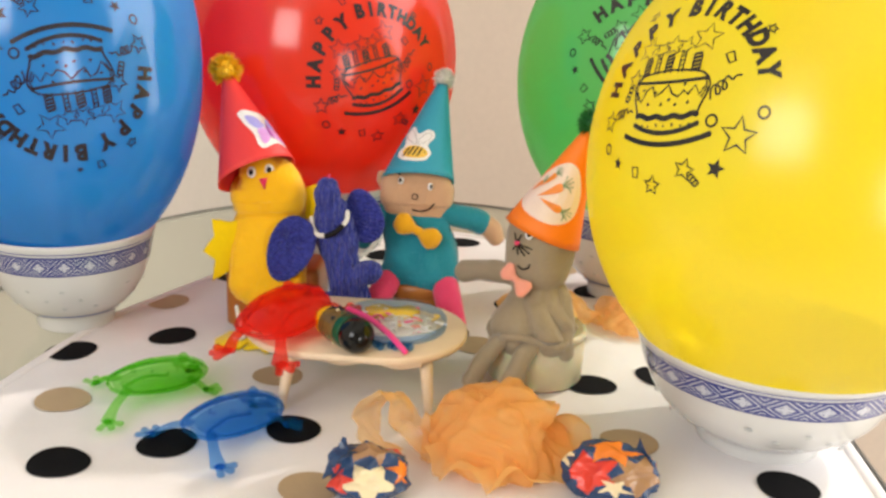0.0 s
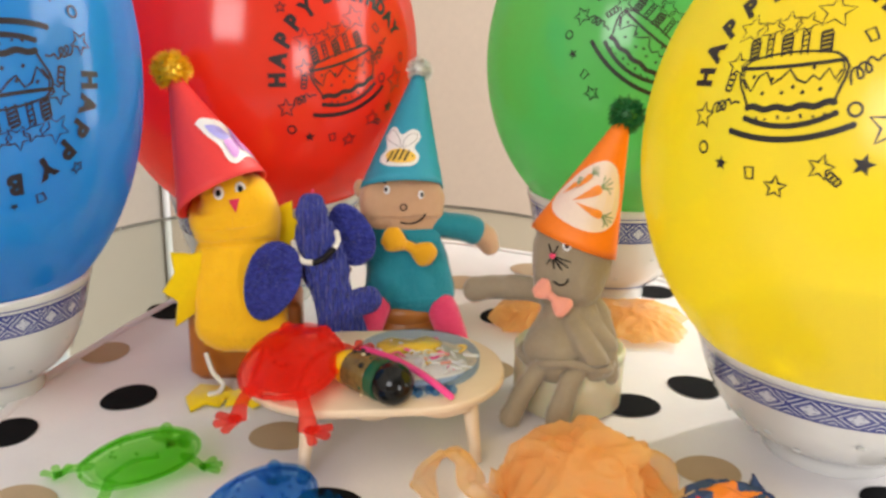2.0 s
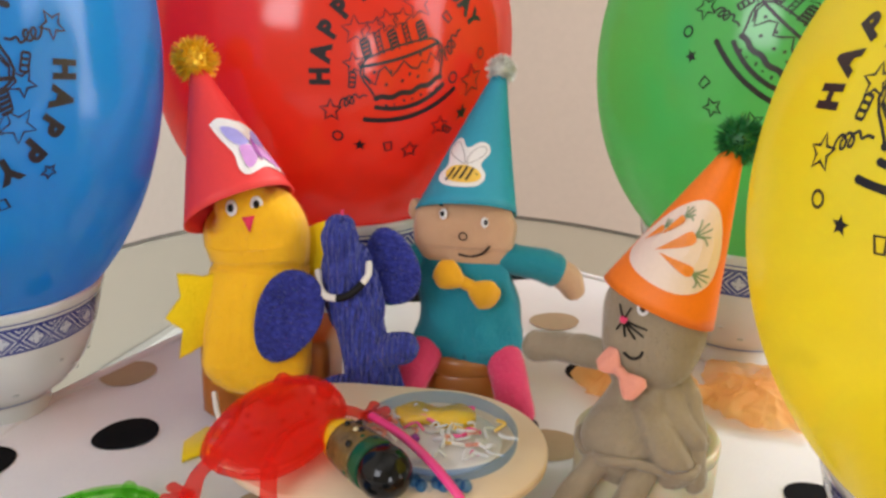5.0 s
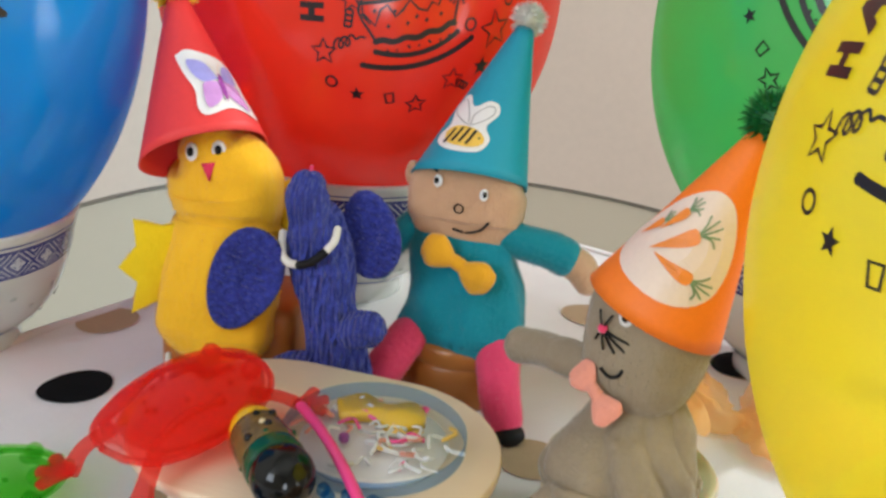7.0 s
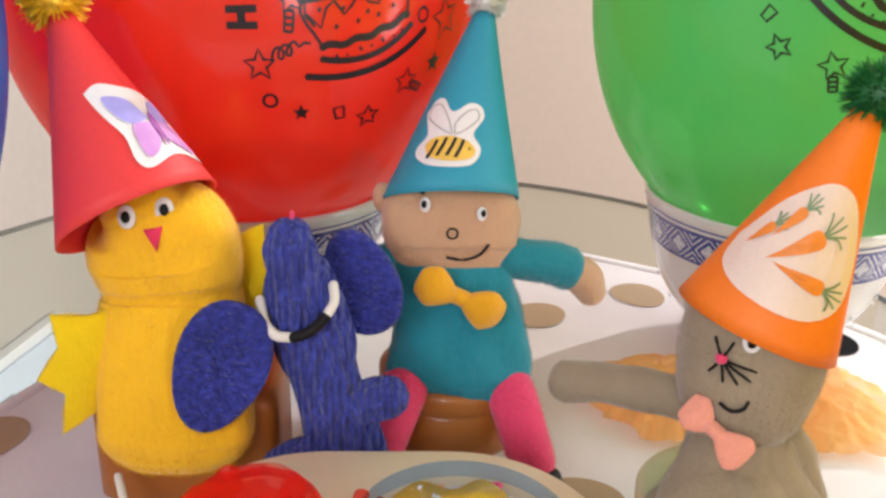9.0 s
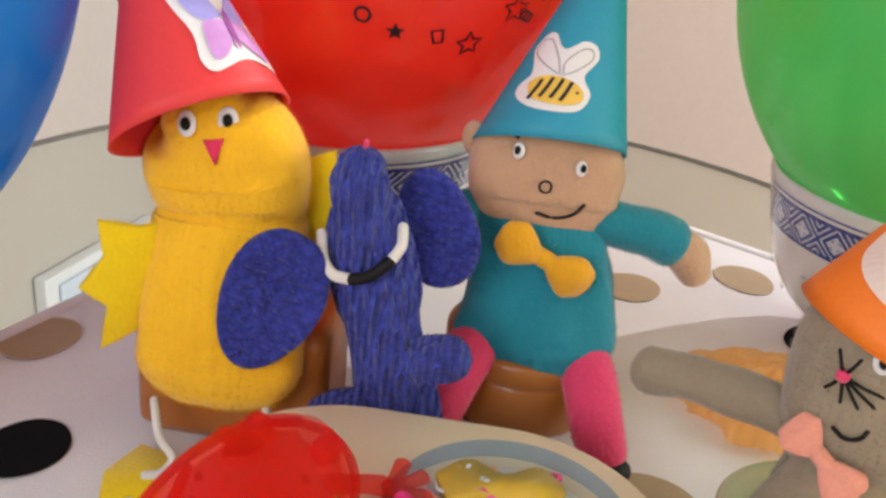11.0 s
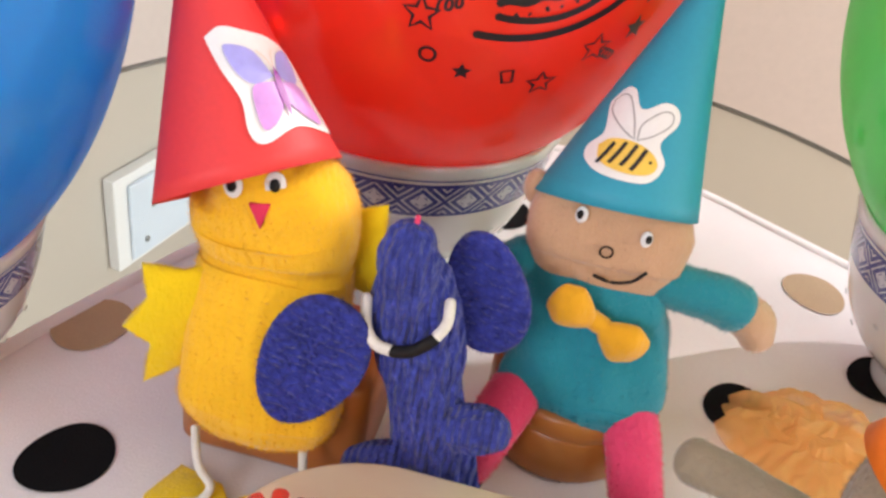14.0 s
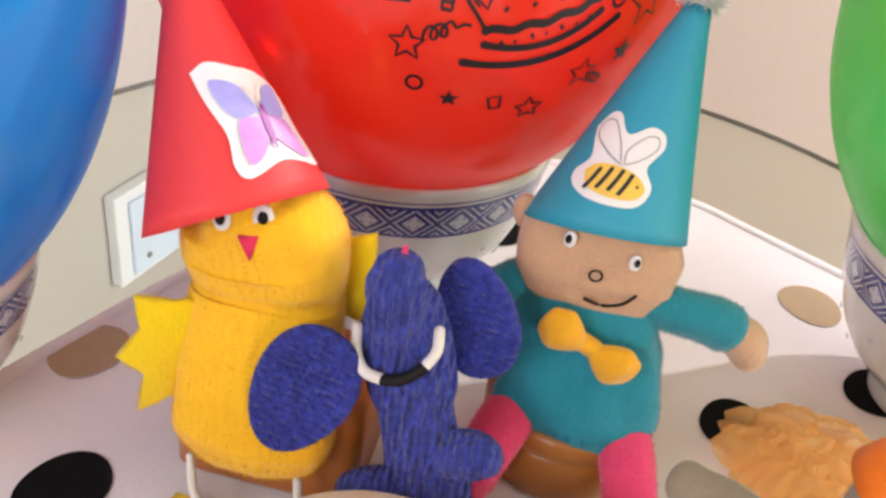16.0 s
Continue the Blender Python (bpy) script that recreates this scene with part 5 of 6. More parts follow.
put("wing_outline", lines([([(0.10, -0.06), (-0.30, 0.14), (-0.80, 0.48), (-0.80, 0.78), (-0.50, 0.82), (-0.12, 0.40)], True), ([(0.16, -0.06), (0.12, 0.30), (0.42, 0.66), (0.68, 0.68), (0.72, 0.44), (0.44, 0.12)], True)], 0.030), *at_, M["bee_line"], 0.0007, st, "grey outlined wings", -0.25)
put("bee_body", blob([(-0.54, -0.34), (-0.34, -0.14), (0.10, -0.10), (0.52, -0.24), (0.72, -0.50), (0.58, -0.74), (0.14, -0.80), (-0.34, -0.66)]), *at_, M["bee_yellow"], 0.0008, st, "yellow bee body", -0.25)
for x, y in ((-0.32, -0.06), (-0.10, 0.0), (0.12, 0.0), (0.32, -0.05)):
    put("stripe", lines([([(x + 0.09, y - 0.15), (x + 0.03, y - 0.42), (x - 0.04, y - 0.66)], False)], 0.075), *at_, M["ink"], 0.0011, st, "black bee stripe", -0.25)
put("bee_eye", blob([(0.56, -0.42), (0.60, -0.45), (0.57, -0.49), (0.53, -0.46)]), *at_, M["ink"], 0.0011, st, "black eye dot", -0.25)
settle(hat)

hat, put = make_hat("orange", (0.0822, 0.5262, 0.0820), (0.1025, 0.5300, 0.1365), 0.0212, M["orange_card"], M["green_tinsel"], "green", 0.0085, (-0.45, -0.9, 0), 8)
S, Z = 0.0170, 0.0238
st = put("sticker", blob([(-0.95, -0.2), (-0.6, 0.55), (0.0, 0.98), (0.6, 0.85), (0.92, 0.2), (0.8, -0.5), (0.3, -0.88), (-0.4, -0.85), (-0.85, -0.6)]), Z, 0.0, S, M["sticker_pink"], 0.0004, hat, "pale carrot sticker")
for cx, cy, a, k in ((0.02, 0.08, -0.75, 0.95), (-0.28, 0.34, -0.42, 0.66), (-0.56, 0.02, -0.5, 0.55), (0.20, -0.36, -1.70, 0.80)):
    ca, sa = math.cos(a), math.sin(a)
    tr = lambda p: (cx + k * (p[0] * ca - p[1] * sa), cy + k * (p[0] * sa + p[1] * ca))
    put("carrot", blob([tr(p) for p in ((0.0, -0.55), (0.13, 0.05), (0.12, 0.25), (0.0, 0.3), (-0.12, 0.25), (-0.12, 0.05))]), Z, 0.0, S, M["carrot"], 0.0008, st, "printed orange carrot")
    put("carrot_top", lines([([tr((0.0, 0.27)), tr((x * 0.5, 0.45)), tr((x, y))], False) for x, y in ((-0.25, 0.55), (-0.1, 0.68), (0.05, 0.7), (0.2, 0.6), (0.3, 0.45))], 0.03), Z, 0.0, S, M["leaf"], 0.0007, st, "grey-green carrot leaves")
settle(hat)

# ---- small oval table ----
st = thing("toy_table", "small pale wooden oval toy table with four legs", "toy table", (-0.012, 0.501, 0))
part("tabletop", slab(stadium(-0.012, 0.501, 0.116, 0.083, 20, 0.0405), 0.0290, 0.0330, 0.0010), M["pale_wood"], st)
for x, y, dx, dy in ((-0.040, 0.472, -0.003, -0.012), (0.027, 0.474, 0.003, -0.006), (-0.040, 0.530, -0.003, 0.004), (0.024, 0.530, 0.003, 0.004)):
    bm = bmesh.new()
    limb(bm, [(x + dx, y + dy, 0.0024, 0.0022, 0.0022), (x, y, 0.0290, 0.0036, 0.0030)], 0, 10, 3, cap_round=False)
    part("leg", bm, M["pale_wood"], st)
for y in (0.4665, 0.5355):
    bm = bmesh.new()
    rows = [[Vector((x, y + oy, z)) for oy, z in ((-0.001, 0.0292), (-0.001, 0.0262 + 0.0013 * math.cos(x * 220)), (0.001, 0.0262 + 0.0013 * math.cos(x * 220)), (0.001, 0.0292))] for x in [-0.038 + 0.0022 * k for k in range(30)]]
    skin_rings(bm, rows)
    part("apron", bm, M["pale_wood"], st, "scalloped apron")
settle(st)


# ---- jumping frogs ----
def make_frog(colour, material, place, turn, feet, tilt=0.0, size=1.0, group="jumping frogs"):
    """A hollow moulded frog, its head along x; feet: whether a front foot, and where each foot ends."""
    fr = thing("jumping_frog", f"translucent {colour} plastic jumping frog toy", "toy frog", place, group)
    rows = smooth_path([(-0.0225, 0.0035, 0.0034), (-0.019, 0.0108, 0.0070), (-0.009, 0.0154, 0.0116), (0.003, 0.0162, 0.0138), (0.013, 0.0136, 0.0130), (0.0195, 0.0088, 0.0098), (0.0230, 0.0030, 0.0054)], 4)

    def shell(k, high, base):
        return [[Vector((x * k, w * k * math.cos(a), h * high * k * math.sin(a) ** 0.8 + base)) for a in [math.pi * i / 18 for i in range(19)]] for x, w, h in rows]

    bm = bmesh.new()
    skin_rings(bm, shell(1.0, 0.46, 0.0078), closed=False, caps=False)
    skin_rings(bm, [r[::-1] for r in shell(0.94, 0.44, 0.0076)], closed=False, caps=False)
    part("back", bm, material, fr)
    bm = bmesh.new()
    edge = [(x, w) for x, w, _ in rows] + [(x, -w) for x, w, _ in rows[::-1]]
    limb(bm, [(x, y, 0.0077, 0.0009, 0.0009) for x, y in edge + edge[:1]], 0, 8, 1, side=(0, 0, 1), cap_round=False)
    part("rim", bm, material, fr, "thick moulded edge")
    bm = bmesh.new()
    skin_rings(bm, [[Vector((p.x + 0.002, p.y, max(0.0008, p.z))) for p in r] for r in shell(0.84, -0.52, 0.0074)], closed=False, caps=False)
    part("belly", bm, material, fr, "rounded hollow belly")
    for s_ in (1, -1):
        bm = bmesh.new()
        limb(bm, [(-0.0185, s_ * 0.0080, 0.0098, 0.0009, 0.0006), (-0.008, s_ * 0.0082, 0.0128, 0.0010, 0.0007), (0.001, s_ * 0.0112, 0.0124, 0.0009, 0.0006)], 0, 8, 5, side=(0, 1, 0))
        part("thigh_ridge", bm, material, fr, "raised moulded thigh")
        bm = bmesh.new()
        ball(bm, (0.0150, s_ * 0.0068, 0.0116), 0.0027, 0, 12)
        part("eye", bm, material, fr)
    for i in range(9):
        bm = bmesh.new()
        px, py = -0.012 + 0.006 * (i % 4) + 0.001 * (i % 3), 0.0085 * math.sin(i * 2.4)
        ball(bm, (px, py, 0.0078 + 0.0062 * math.sqrt(max(0.1, 1 - (py / 0.0145) ** 2)) * (0.86 + 0.012 * (i % 4))), 0.0008, 0, 6)
        part("wart", bm, material, fr)

    for front, x1, y1 in feet:
        s_ = math.copysign(1, y1)
        x0, y0 = (0.0120, s_ * 0.0095) if front else (-0.0165, s_ * 0.0075)
        bm = bmesh.new()
        kx, ky = (x0 + x1) / 2 + (0.0 if front else -0.0010), (y0 + y1) / 2 + s_ * 0.0008
        limb(bm, [(x0, y0, 0.0076, 0.0024, 0.0013), (kx, ky, 0.0056, 0.0022, 0.0013), (x1, y1, 0.0016, 0.0034, 0.0011)], 0, 12, 5, side=(-(y1 - y0), x1 - x0, 0))
        base = math.atan2(y1 - y0, x1 - x0) + (0.0 if front else -s_ * 0.75)
        for t in (-0.75, 0.0, 0.75):
            q = base + t
            e = (x1 + 0.0068 * math.cos(q), y1 + 0.0068 * math.sin(q))
            limb(bm, [(x1, y1, 0.0016, 0.0020, 0.0010), ((x1 + e[0]) / 2, (y1 + e[1]) / 2, 0.0014, 0.0015, 0.0009), (*e, 0.0014, 0.0017, 0.0011)], 0, 10, 3, side=(-math.sin(q), math.cos(q), 0))
        part("foot", bm, material, fr, "webbed foot with splayed toes")
    for c in fr.children:
        c.data.transform(Matrix.Scale(size, 4))
    fr.matrix_basis = pose(*place, 0, tilt, turn)
    return fr


FRONT = [(True, 0.0185, 0.0115), (True, 0.0185, -0.0125)]
make_frog("green", M["green_plastic"], (-0.1075, 0.4670, 0.0030), 40, [(False, -0.0235, 0.0200), (False, -0.0300, -0.0215)] + FRONT, size=1.06)
make_frog("blue", M["blue_plastic"], (-0.0575, 0.4320, 0.0030), 52, [(False, -0.0285, 0.0190), (False, -0.0235, -0.0225)] + FRONT, size=1.06)
make_frog("red", M["red_plastic"], (-0.0465, 0.4870, 0.0335), 74, [(False, -0.0270, 0.0100), (False, -0.0290, -0.0140), (True, 0.0210, -0.0165), (True, 0.0175, 0.0120)], -6, 1.24)

# ---- capsule toy ----
cap = thing("capsule_toy", "glossy capsule toy with yellow, amber and black bands on a table", "toy", (-0.015, 0.474, 0.033))
P0, P1 = Vector((-0.0270, 0.4860, 0.0415)), Vector((-0.0035, 0.4615, 0.0420))
for nm, t0, t1, r0, rm, r1, mt, lab in (("end", 0.0, 0.22, 0.0056, 0.0074, 0.0080, "yellow_gloss", "yellow end"), ("middle", 0.22, 0.62, 0.0080, 0.0086, 0.0086, "amber", "amber patterned middle"), ("ring", 0.62, 0.76, 0.0087, 0.0089, 0.0087, "dark_green", "dark green ring")):
    bm = bmesh.new()
    limb(bm, [(*P0.lerp(P1, t0), r0, r0), (*P0.lerp(P1, (t0 + t1) / 2), rm, rm), (*P0.lerp(P1, t1), r1, r1)], 0, 24, 5, cap_round=(nm == "end"))
    part(nm, bm, M[mt], cap, lab)
bm = bmesh.new()
ball(bm, P0.lerp(P1, 0.88), 0.0090, 0, 24)
part("nose", bm, M["black_gloss"], cap, "round black end")
for i in range(14):
    bm = bmesh.new()
    rng = random.Random(i)
    u, v = frame_of(P1 - P0)
    a, t = rng.uniform(0, 6.28), rng.uniform(0.24, 0.58)
    ball(bm, P0.lerp(P1, t) + (u * math.cos(a) + v * math.sin(a)) * 0.0083, rng.uniform(0.0008, 0.0016), 0, 8)
    part("mark", bm, M[("cream_paper", "black_gloss", "dark_green")[i % 3]], cap)
settle(cap)

# ---- round puzzle game ----
gx, gy, gz = 0.0070, 0.5010, 0.0332
game = thing("puzzle_game", "clear round plastic puzzle game with coloured pieces on a wooden table", "toy", (gx, gy, gz))
part("base", lathe([(0.001, 0.0), (0.0225, 0.0), (0.0228, 0.0006), (0.0226, 0.0013), (0.001, 0.0013)], 56, c=(gx, gy, gz)), M["sticker"], game, "printed base card")
part("rim", lathe([(0.0276, 0.0008), (0.0280, 0.0016), (0.0280, 0.0054), (0.0278, 0.0057), (0.0275, 0.0054), (0.0274, 0.0020), (0.0276, 0.0008)], 56, c=(gx, gy, gz)), M["rim_blue"], game, "blue plastic rim").visible_shadow = False
part("tray", lathe([(0.0229, 0.0003), (0.0276, 0.0003), (0.0276, 0.0012), (0.0229, 0.0012)], 56, c=(gx, gy, gz)), M["clear"], game, "clear outer tray").visible_shadow = False
part("cover", lathe([(0.0268, 0.0062), (0.0255, 0.0072), (0.0180, 0.0080), (0.0008, 0.0084)], 56, c=(gx, gy, gz)), M["clear"], game, "clear domed cover").visible_shadow = False
bm = slab([tuple(Vector(p) * 0.0120 + Vector((gx - 0.003, gy + 0.0110))) for p in smooth_path([(-1.2, 0.2), (-0.6, 0.75), (0.1, 0.45), (0.8, 0.8), (1.3, 0.1), (0.6, -0.5), (-0.1, -0.2), (-0.8, -0.5), (-1.2, 0.2)], 4)[:-1]], gz + 0.0016, gz + 0.0048)
part("piece", bm, M["yellow_gloss"], game, "yellow printed piece")
rng = random.Random(4)
for i in range(60):
    a, d = rng.uniform(0, 6.28), rng.uniform(0.003, 0.023)
    x, y = gx + d * math.cos(a), gy + d * math.sin(a) * 0.95
    t = rng.uniform(0, 6.28)
    bm = bmesh.new()
    l_ = rng.uniform(0.002, 0.0045)
    arc_limb(bm, [(x, y, gz + 0.003), (x + l_ * math.cos(t), y + l_ * math.sin(t), gz + 0.0042), (x + l_ * 1.6 * math.cos(t + 0.7), y + l_ * 1.6 * math.sin(t + 0.7), gz + 0.0032)], rng.uniform(0.0004, 0.0009), 0, 6)
    part("piece", bm, M[("white", "sticker", "peach", "white", "pink_plastic", "bee_yellow", "white_tinsel")[i % 7]], game, "small moulded piece")
bm = bmesh.new()
ball(bm, (gx - 0.0075, gy - 0.0060, gz + 0.0040), 0.0018, 0, 10)
part("bead", bm, M["plum"], game, "dark bead")
settle(game)
stick = thing("pink_stick", "hot pink plastic stick leaning on a puzzle game", "stick", (0.0015, 0.481, 0.038))
bm = bmesh.new()
limb(bm, [(-0.0165, 0.4995, 0.0420, 0.0018, 0.0014), (-0.004, 0.4870, 0.0425, 0.0017, 0.0014), (0.008, 0.4745, 0.0400, 0.0017, 0.0013), (0.0180, 0.4640, 0.0352, 0.0016, 0.0012)], 0, 10, 5)
part("rod", bm, M["pink_plastic"], stick)
settle(stick)
bl = thing("blue_bead_ring", "small blue glass bead cluster on a wooden table", "bead", (0.008, 0.472, 0.033))
for i in range(9):
    bm = bmesh.new()
    ball(bm, (0.000 + 0.0024 * i, 0.4705 + 0.0016 * math.sin(i * 1.9), 0.0350), 0.0021, 0, 10)
    part("bead", bm, M["blue_plastic"] if i % 3 else M["clear"], bl)
settle(bl)


# ---- crumpled tissue and sweets ----
def crumple(name, label, c, ext, seed, turn=0.0, layers=3):
    t = thing(name, label, "tissue paper", (c[0], c[1], 0.0015))
    rng = random.Random(int(seed * 10))
    for k in range(layers):
        bm = bmesh.new()
        o = Vector((seed * 3.1 + k * 5.7, seed * 1.7, seed * 0.9 + k))
        grow = 1.0 - 0.22 * k
        cx, cy = ext[0] * 0.22 * k * rng.uniform(-1, 1), ext[1] * 0.22 * k * rng.uniform(-1, 1)
        nr, na = 44, 150
        rings = []
        for a in range(nr + 1):
            r = 0.02 + 0.98 * a / nr
            ring = []
            for b in range(na):
                w = 2 * math.pi * b / na
                d = Vector((math.cos(w), math.sin(w), 0))
                edge = 1.0 + 0.34 * noise.noise(d * 1.6 + o) + 0.10 * noise.noise(d * 7 + o)
                q = d * r
                warp = noise.noise_vector(q * 1.7 + o) * 0.5
                # long pleats that run outwards, and crossing sharp creases
                pleat = abs(noise.noise(Vector((q.x * 1.1 + q.y * 2.6, q.y * 0.8 - q.x * 0.5, r * 0.6)) + warp + o)) * 2 - 0.55
                cross = abs(noise.noise((q + warp) * 2.6 + o * 2)) * 2 - 0.5
                z = (1 - r ** 3.4) * (0.72 - 0.04 * k) - (0.20 * pleat + 0.16 * cross) * min(1.0, 0.3 + 2 * r) + 0.25 * noise.noise(q * 1.6 + o)
                side_ = warp * 0.35
                x = cx + (d.x * r * edge * grow + side_.x) * ext[0]
                y = cy + (d.y * r * edge * grow + side_.y) * ext[1]
                ring.append(bm.verts.new((x, y, max(0.0004 + 0.0008 * k, z * ext[2] + 0.003 * (1 + k) * 0.4))))
            rings.append(ring)
        for u, v in zip(rings, rings[1:]):
            for b in range(na):
                bm.faces.new((u[b], u[(b + 1) % na], v[(b + 1) % na], v[b]))
        bm.faces.new(rings[0][::-1])
        bmesh.ops.rotate(bm, verts=bm.verts[:], matrix=Matrix.Rotation(turn + 1.3 * k, 3, "Z"))
        bmesh.ops.translate(bm, verts=bm.verts[:], vec=Vector((c[0], c[1], 0.0032)))
        part("sheet", bm, M["tissue"], t)
    settle(t)


def creased(d, o):
    """Height of crushed paper out from d: broad facets that meet in sharp folds."""
    w = d + noise.noise_vector(d * 1.3 + o) * 0.35
    a = abs(noise.noise(w * 1.2 + o)) * 1.2
    b = abs(noise.noise(w * 2.6 - o)) * 0.45
    return a + b + 0.08 * abs(noise.noise(w * 8 + o))


def tissue_ball(c, ext):
    """A crushed ball of tissue: two crumpled layers, a torn skirt that lies on the cloth, and a curled strip beside it."""
    t = thing("crumpled_tissue", "large crumpled ball of orange tissue paper on a spotted cloth", "tissue paper", (c[0], c[1], 0.0015))
    for k, grow in enumerate((1.0, 0.86)):
        bm = bmesh.new()
        o = Vector((4.1 + 3.7 * k, 2.2, 7.9))
        rings = []
        for j in range(1, 60):
            th = math.pi * 0.62 * j / 59
            ring = []
            for b in range(150):
                w = 2 * math.pi * b / 150
                d = Vector((math.sin(th) * math.cos(w), math.sin(th) * math.sin(w), math.cos(th)))
                r = grow * (1.16 - 0.50 * creased(d, o))
                ring.append(Vector((c[0] + d.x * r * ext[0], c[1] + d.y * r * ext[1], max(0.0040 + 0.0006 * k, 0.0085 + d.z * r * ext[2]))))
            rings.append(ring)
        skin_rings(bm, rings, caps=False)
        bm.faces.new([v for v in list(bm.verts)[:150]])
        part("crushed_layer", bm, M["tissue"], t)
    for seed, a0, a1, reach in ((1.3, 215, 330, 1.30), (5.6, -35, 40, 1.30), (9.2, 130, 215, 1.12)):
        bm = bmesh.new()
        rows_ = []
        for j in range(26):
            q = j / 25
            row = []
            for b in range(60):
                w = radians(a0 + (a1 - a0) * b / 59)
                edge = reach * (1 + 0.12 * noise.noise(Vector((math.cos(w) * 3, math.sin(w) * 3, seed))) + 0.05 * noise.noise(Vector((w * 9, seed, 0))))
                r = 0.62 + (edge - 0.62) * q
                p = Vector((math.cos(w), math.sin(w), 0)) * r
                lift = abs(noise.noise(Vector((w * 2.6, q * 0.9, seed)))) * 0.020 * (0.35 + q) + 0.012 * (1 - q) ** 2
                row.append(Vector((c[0] + p.x * ext[0], c[1] + p.y * ext[1], 0.0036 + lift)))
            rows_.append(row)
        skin_rings(bm, rows_, closed=False, caps=False)
        part("torn_skirt", bm, M["tissue"], t, "thin pale torn edge")
    settle(t)


def tissue_curl():
    """A strip of tissue that stands in a loop, its ends on the cloth."""
    t = thing("crumpled_tissue", "curled strip of pale orange tissue paper standing in a loop", "tissue paper", (0.016, 0.440, 0.0015))
    bm = bmesh.new()
    spine = smooth_path([(0.0180, 0.4200, 0.0040), (0.0090, 0.4260, 0.0080), (0.0040, 0.4340, 0.0150), (0.0070, 0.4390, 0.0210), (0.0140, 0.4400, 0.0240), (0.0200, 0.4370, 0.0205), (0.0220, 0.4330, 0.0150), (0.0280, 0.4270, 0.0120), (0.0350, 0.4240, 0.0045)], 9)
    rows_ = []
    for i, p in enumerate(spine):
        row = []
        for b in range(22):
            f = b / 21 - 0.5
            v = Vector(p) + Vector((0.55 + 0.2 * math.sin(i * 0.15), 0.75, -0.45)) * f * (0.019 + 0.006 * noise.noise(Vector((i * 0.12, 3.3, 0))))
            v += noise.noise_vector(Vector((i * 0.10, f * 3.2, 1.7))) * 0.0042
            v.z = max(0.0036, v.z)
            row.append(v)
        rows_.append(row)
    skin_rings(bm, rows_, closed=False, caps=False)
    part("strip", bm, M["tissue"], t)
    settle(t)


tissue_ball((0.066, 0.431), (0.0310, 0.0285, 0.0265))
tissue_curl()
crumple("crumpled_tissue", "flattened orange tissue paper behind a plush rabbit", (0.094, 0.618), (0.032, 0.030, 0.014), 7.7, 0.2, 2)
crumple("crumpled_tissue", "pale orange tissue paper lying by a bowl", (0.150, 0.614), (0.032, 0.034, 0.010), 9.4, -0.2, 2)


def sweet(place, r, seed, turn, sx, stars, end):
    """A sweet in folded paper, printed with large stars, its paper gathered at one end."""
    t = thing("wrapped_sweet", "round sweet in star-patterned navy, red and cream foil paper", "sweet", (place[0], place[1], 0.0015), "wrapped sweets")
    o = Vector((seed, 0.0, 0.0))
    bm = bmesh.new()
    bmesh.ops.create_icosphere(bm, subdivisions=6, radius=1)
    rows = [(Vector(d).normalized(), mi, size, ph) for d, mi, size, ph in stars]
    frames = [frame_of(d) for d, _, _, _ in rows]
    for f in bm.faces:
        d = f.calc_center_median().normalized()
        for (s_, mi, size, ph), (u, v) in zip(rows, frames):
            q = d.dot(s_)
            if q < 0.3:
                continue
            x, y = d.dot(u) / q, d.dot(v) / q
            a = (math.atan2(y, x) + ph) % (2 * math.pi / 5) - math.pi / 5
            # straight-edged star: inside when left of the line from tip to notch
            rad, inner = math.hypot(x, y), 0.42
            tip = abs(a)
            px, py = rad * math.cos(math.pi / 5 - tip), rad * math.sin(math.pi / 5 - tip)
            nx, ny = inner * size * math.cos(math.pi / 5), inner * size * math.sin(math.pi / 5)
            if (nx - size) * py - ny * (px - size) > 0:
                f.material_index = mi
    for v in bm.verts:
        d = v.co.normalized()
        k = 1.05 - 0.40 * abs(noise.noise(d * 1.5 + o)) - 0.10 * abs(noise.noise(d * 3.4 - o))
        v.co = Vector((d.x * r * sx * k, d.y * r * k, max(d.z * k, -0.75) * r * 0.85))
    base = Matrix.Translation((place[0], place[1], 0.64 * r + 0.002)) @ Matrix.Rotation(turn, 4, "Z")
    bm.transform(base)
    papers = [M["navy_paper"], M["red_paper"], M["cream_paper"], M["orange_paper"], M["brown_paper"]]
    part("wrapper", bm, papers, t)
    bm = bmesh.new()
    e = Vector(end)
    u, v = frame_of(e)
    rings = []
    for j in range(9):
        q = j / 8
        rings.append([e * r * (0.78 + 0.34 * q) + (u * math.cos(a) + v * math.sin(a)) * r * (0.34 + 0.22 * q * q) * (1 + 0.14 * math.sin(5 * a + seed) * (0.3 + q) + 0.08 * math.sin(11 * a)) for a in [2 * math.pi * k / 48 for k in range(48)]])
    skin_rings(bm, rings, caps=False)
    bm.transform(base)
    for w in bm.verts:
        w.co.z = max(w.co.z, 0.0035)
    part("gathered_end", bm, papers[:1], t, "gathered navy paper end")
    settle(t)


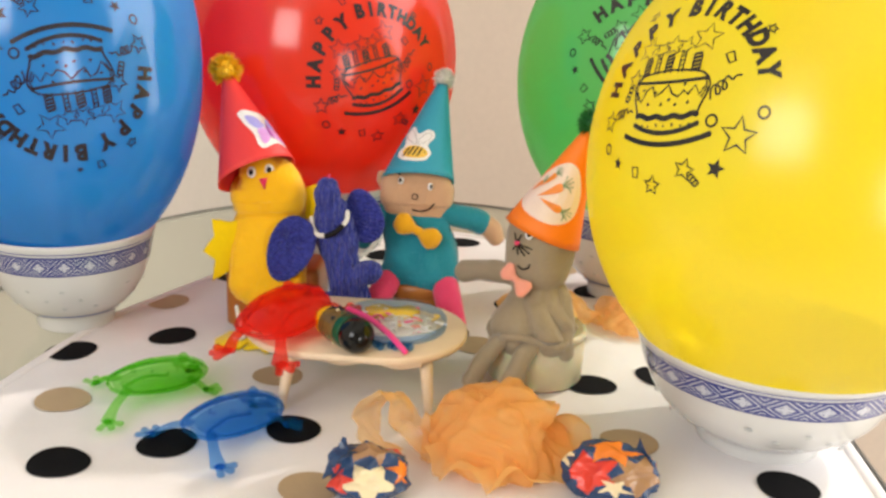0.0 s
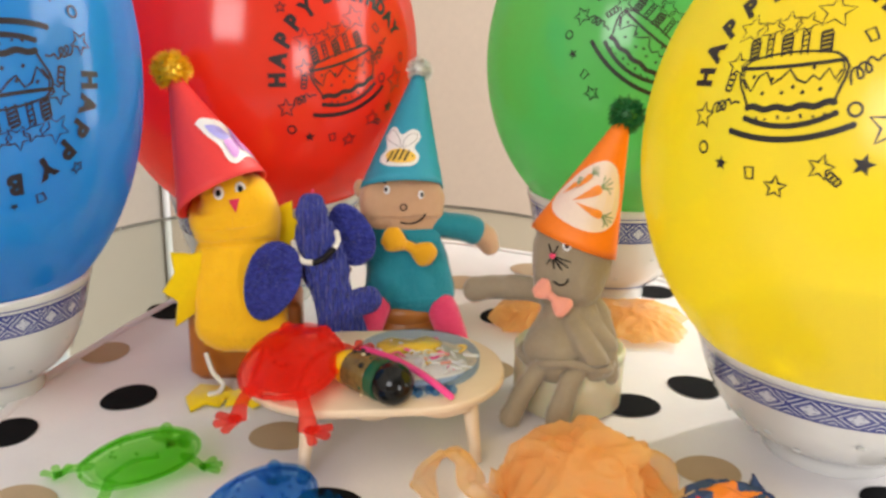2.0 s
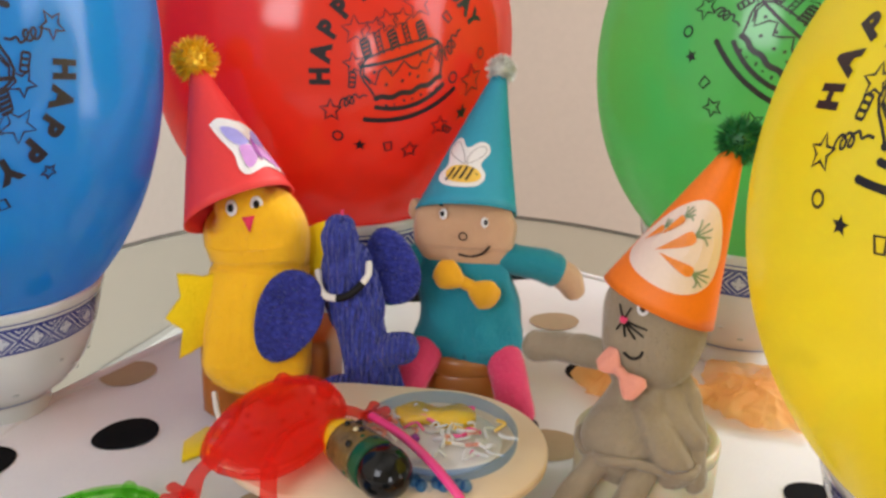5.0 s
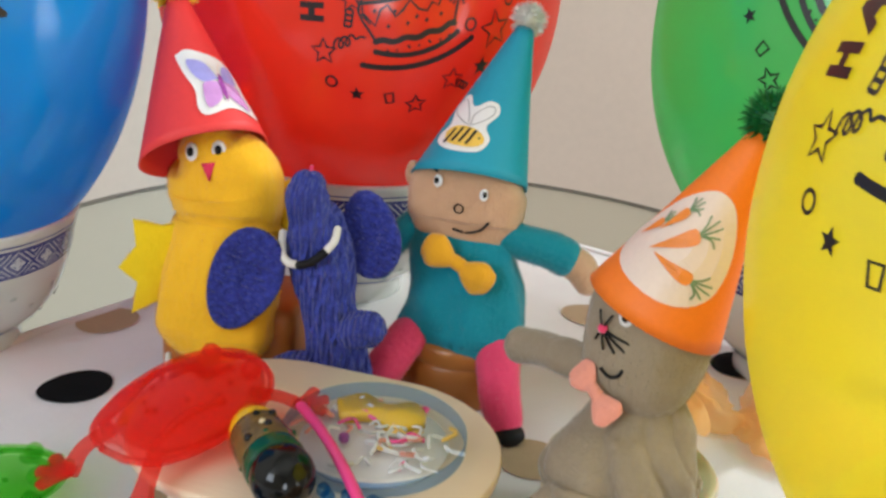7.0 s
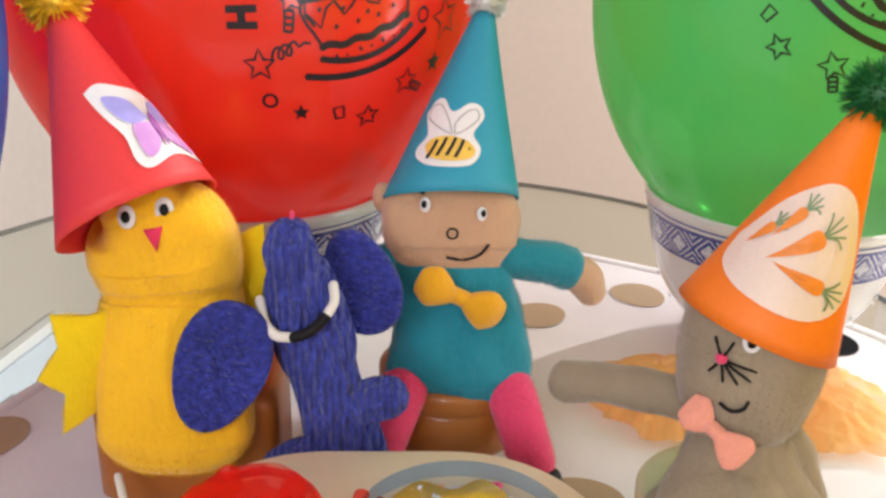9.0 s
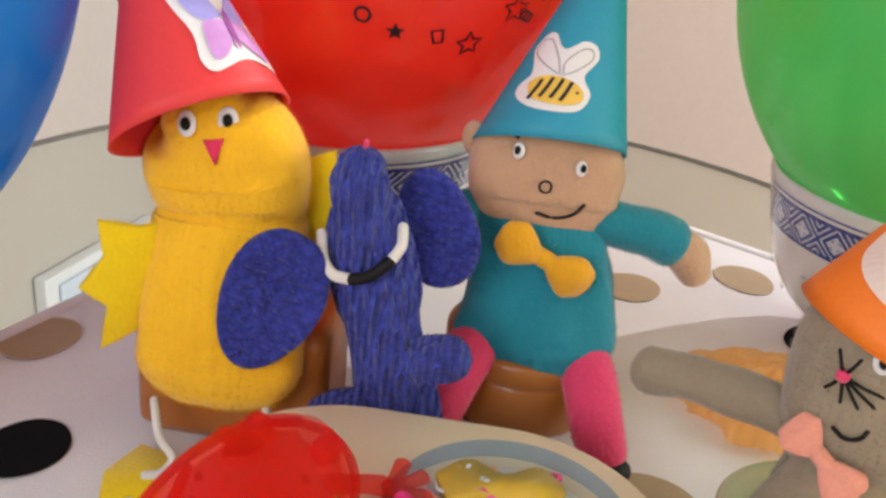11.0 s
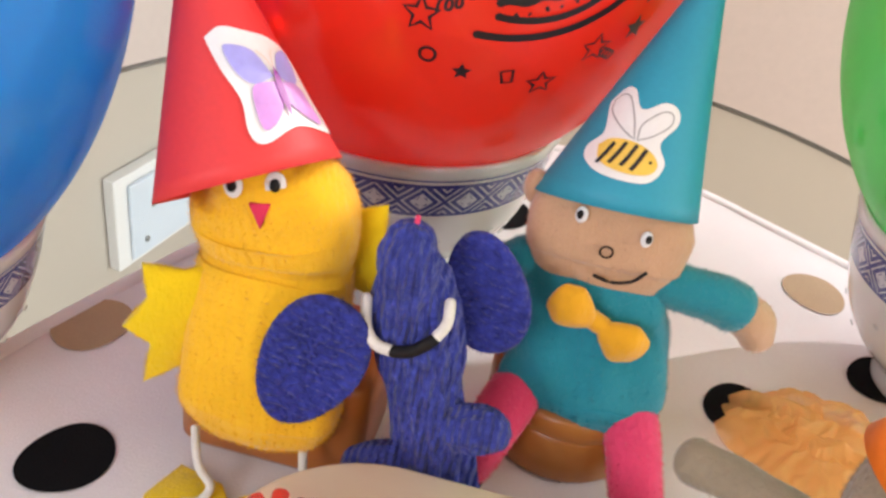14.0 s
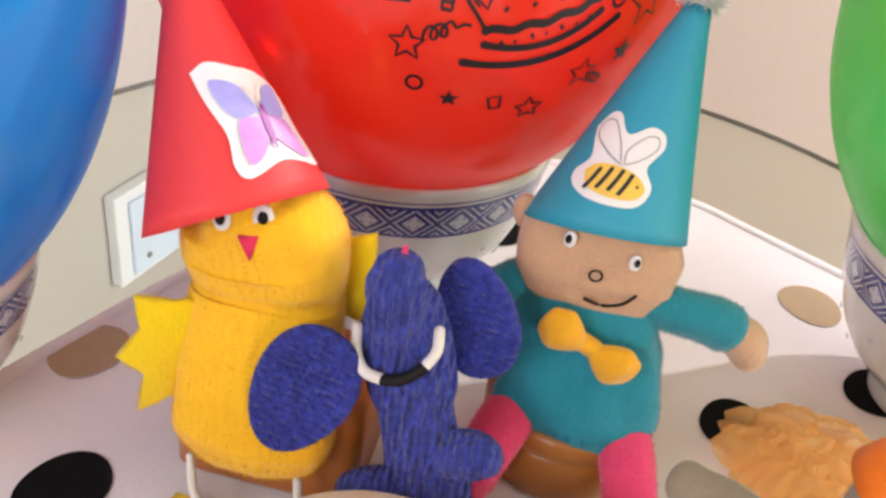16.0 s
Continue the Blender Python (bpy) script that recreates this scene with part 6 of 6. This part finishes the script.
NAVY, RED, CREAM, ORANGE, BROWN = range(5)
sweet((0.0120, 0.3900), 0.0150, 3, 0.0, 1.22, [((0.15, -1, 0.35), CREAM, 0.95, 0.3), ((-0.75, -0.8, 0.25), RED, 0.65, 1.0), ((0.95, -0.35, 0.45), ORANGE, 0.55, 0.4), ((0.1, 0.0, 1), BROWN, 0.85, 0.9), ((-0.6, 0.3, 0.7), NAVY, 0.5, 0.2), ((0.7, 0.5, 0.5), RED, 0.5, 0.1)], (-0.75, -0.25, 0.5))
sweet((0.1130, 0.4060), 0.0155, 11, -0.1, 1.32, [((-0.55, -0.9, 0.45), RED, 1.05, 0.35), ((0.65, -0.75, 0.5), BROWN, 0.95, 0.1), ((0.0, -0.15, 1), ORANGE, 0.8, 0.8), ((0.1, -1, 0.0), CREAM, 0.45, 0.5), ((-0.9, 0.2, 0.4), CREAM, 0.5, 0.0), ((0.8, 0.4, 0.5), ORANGE, 0.5, 0.6)], (0.85, 0.3, 0.25))

# ---- on the walls, seen through the glass ----
CORNER = pose(-0.262, 1.38, 0, 0, 0, CORNER_TURN)
unit = thing("wall_socket", "white plastic wall socket with a pale face on the wall", "socket", (-0.345, 1.01, -0.23))
for nm, bx, mt, lab in (("back_box", (-0.4500, -0.3040, -0.0120, -0.0005, -0.2720, -0.1840), "white_plastic", ""), ("face", (-0.4360, -0.3180, -0.0160, -0.0122, -0.2660, -0.1930), "blue_face", "pale blue face"), ("switch", (-0.4120, -0.3960, -0.0172, -0.0161, -0.2240, -0.2160), "grey_mark", "dark switch mark")):
    bm = block(*bx, bevel=0.0015 if nm != "switch" else 0.0003)
    bm.transform(CORNER)
    part(nm, bm, M[mt], unit, lab, smooth=False)
bm = lathe([(0.0028, 0.0), (0.0028, 0.0012), (0.0004, 0.0014)], 16)
bm.transform(CORNER @ pose(-0.4200, -0.0160, -0.2520, 90, 0, 0))
part("screw", bm, M["grey_mark"], unit, "grey screw head")
settle(unit)
cable = thing("wall_cable", "white cable clipped up the corner of the walls", "cable", (-0.257, 1.37, -0.42))
bm = bmesh.new()
limb(bm, [(-0.2575, 1.3700, -0.42, 0.0050, 0.0050), (-0.2570, 1.3700, -0.15, 0.0050, 0.0050), (-0.2570, 1.3700, 0.5, 0.0050, 0.0050)], 0, 10, 3)
part("cord", bm, M["white_plastic"], cable)
for z in (-0.30, -0.075, 0.15):
    part("clip", block(-0.2640, -0.2500, 1.3640, 1.3790, z - 0.003, z + 0.003, 0.001), M["white_plastic"], cable)
settle(cable)
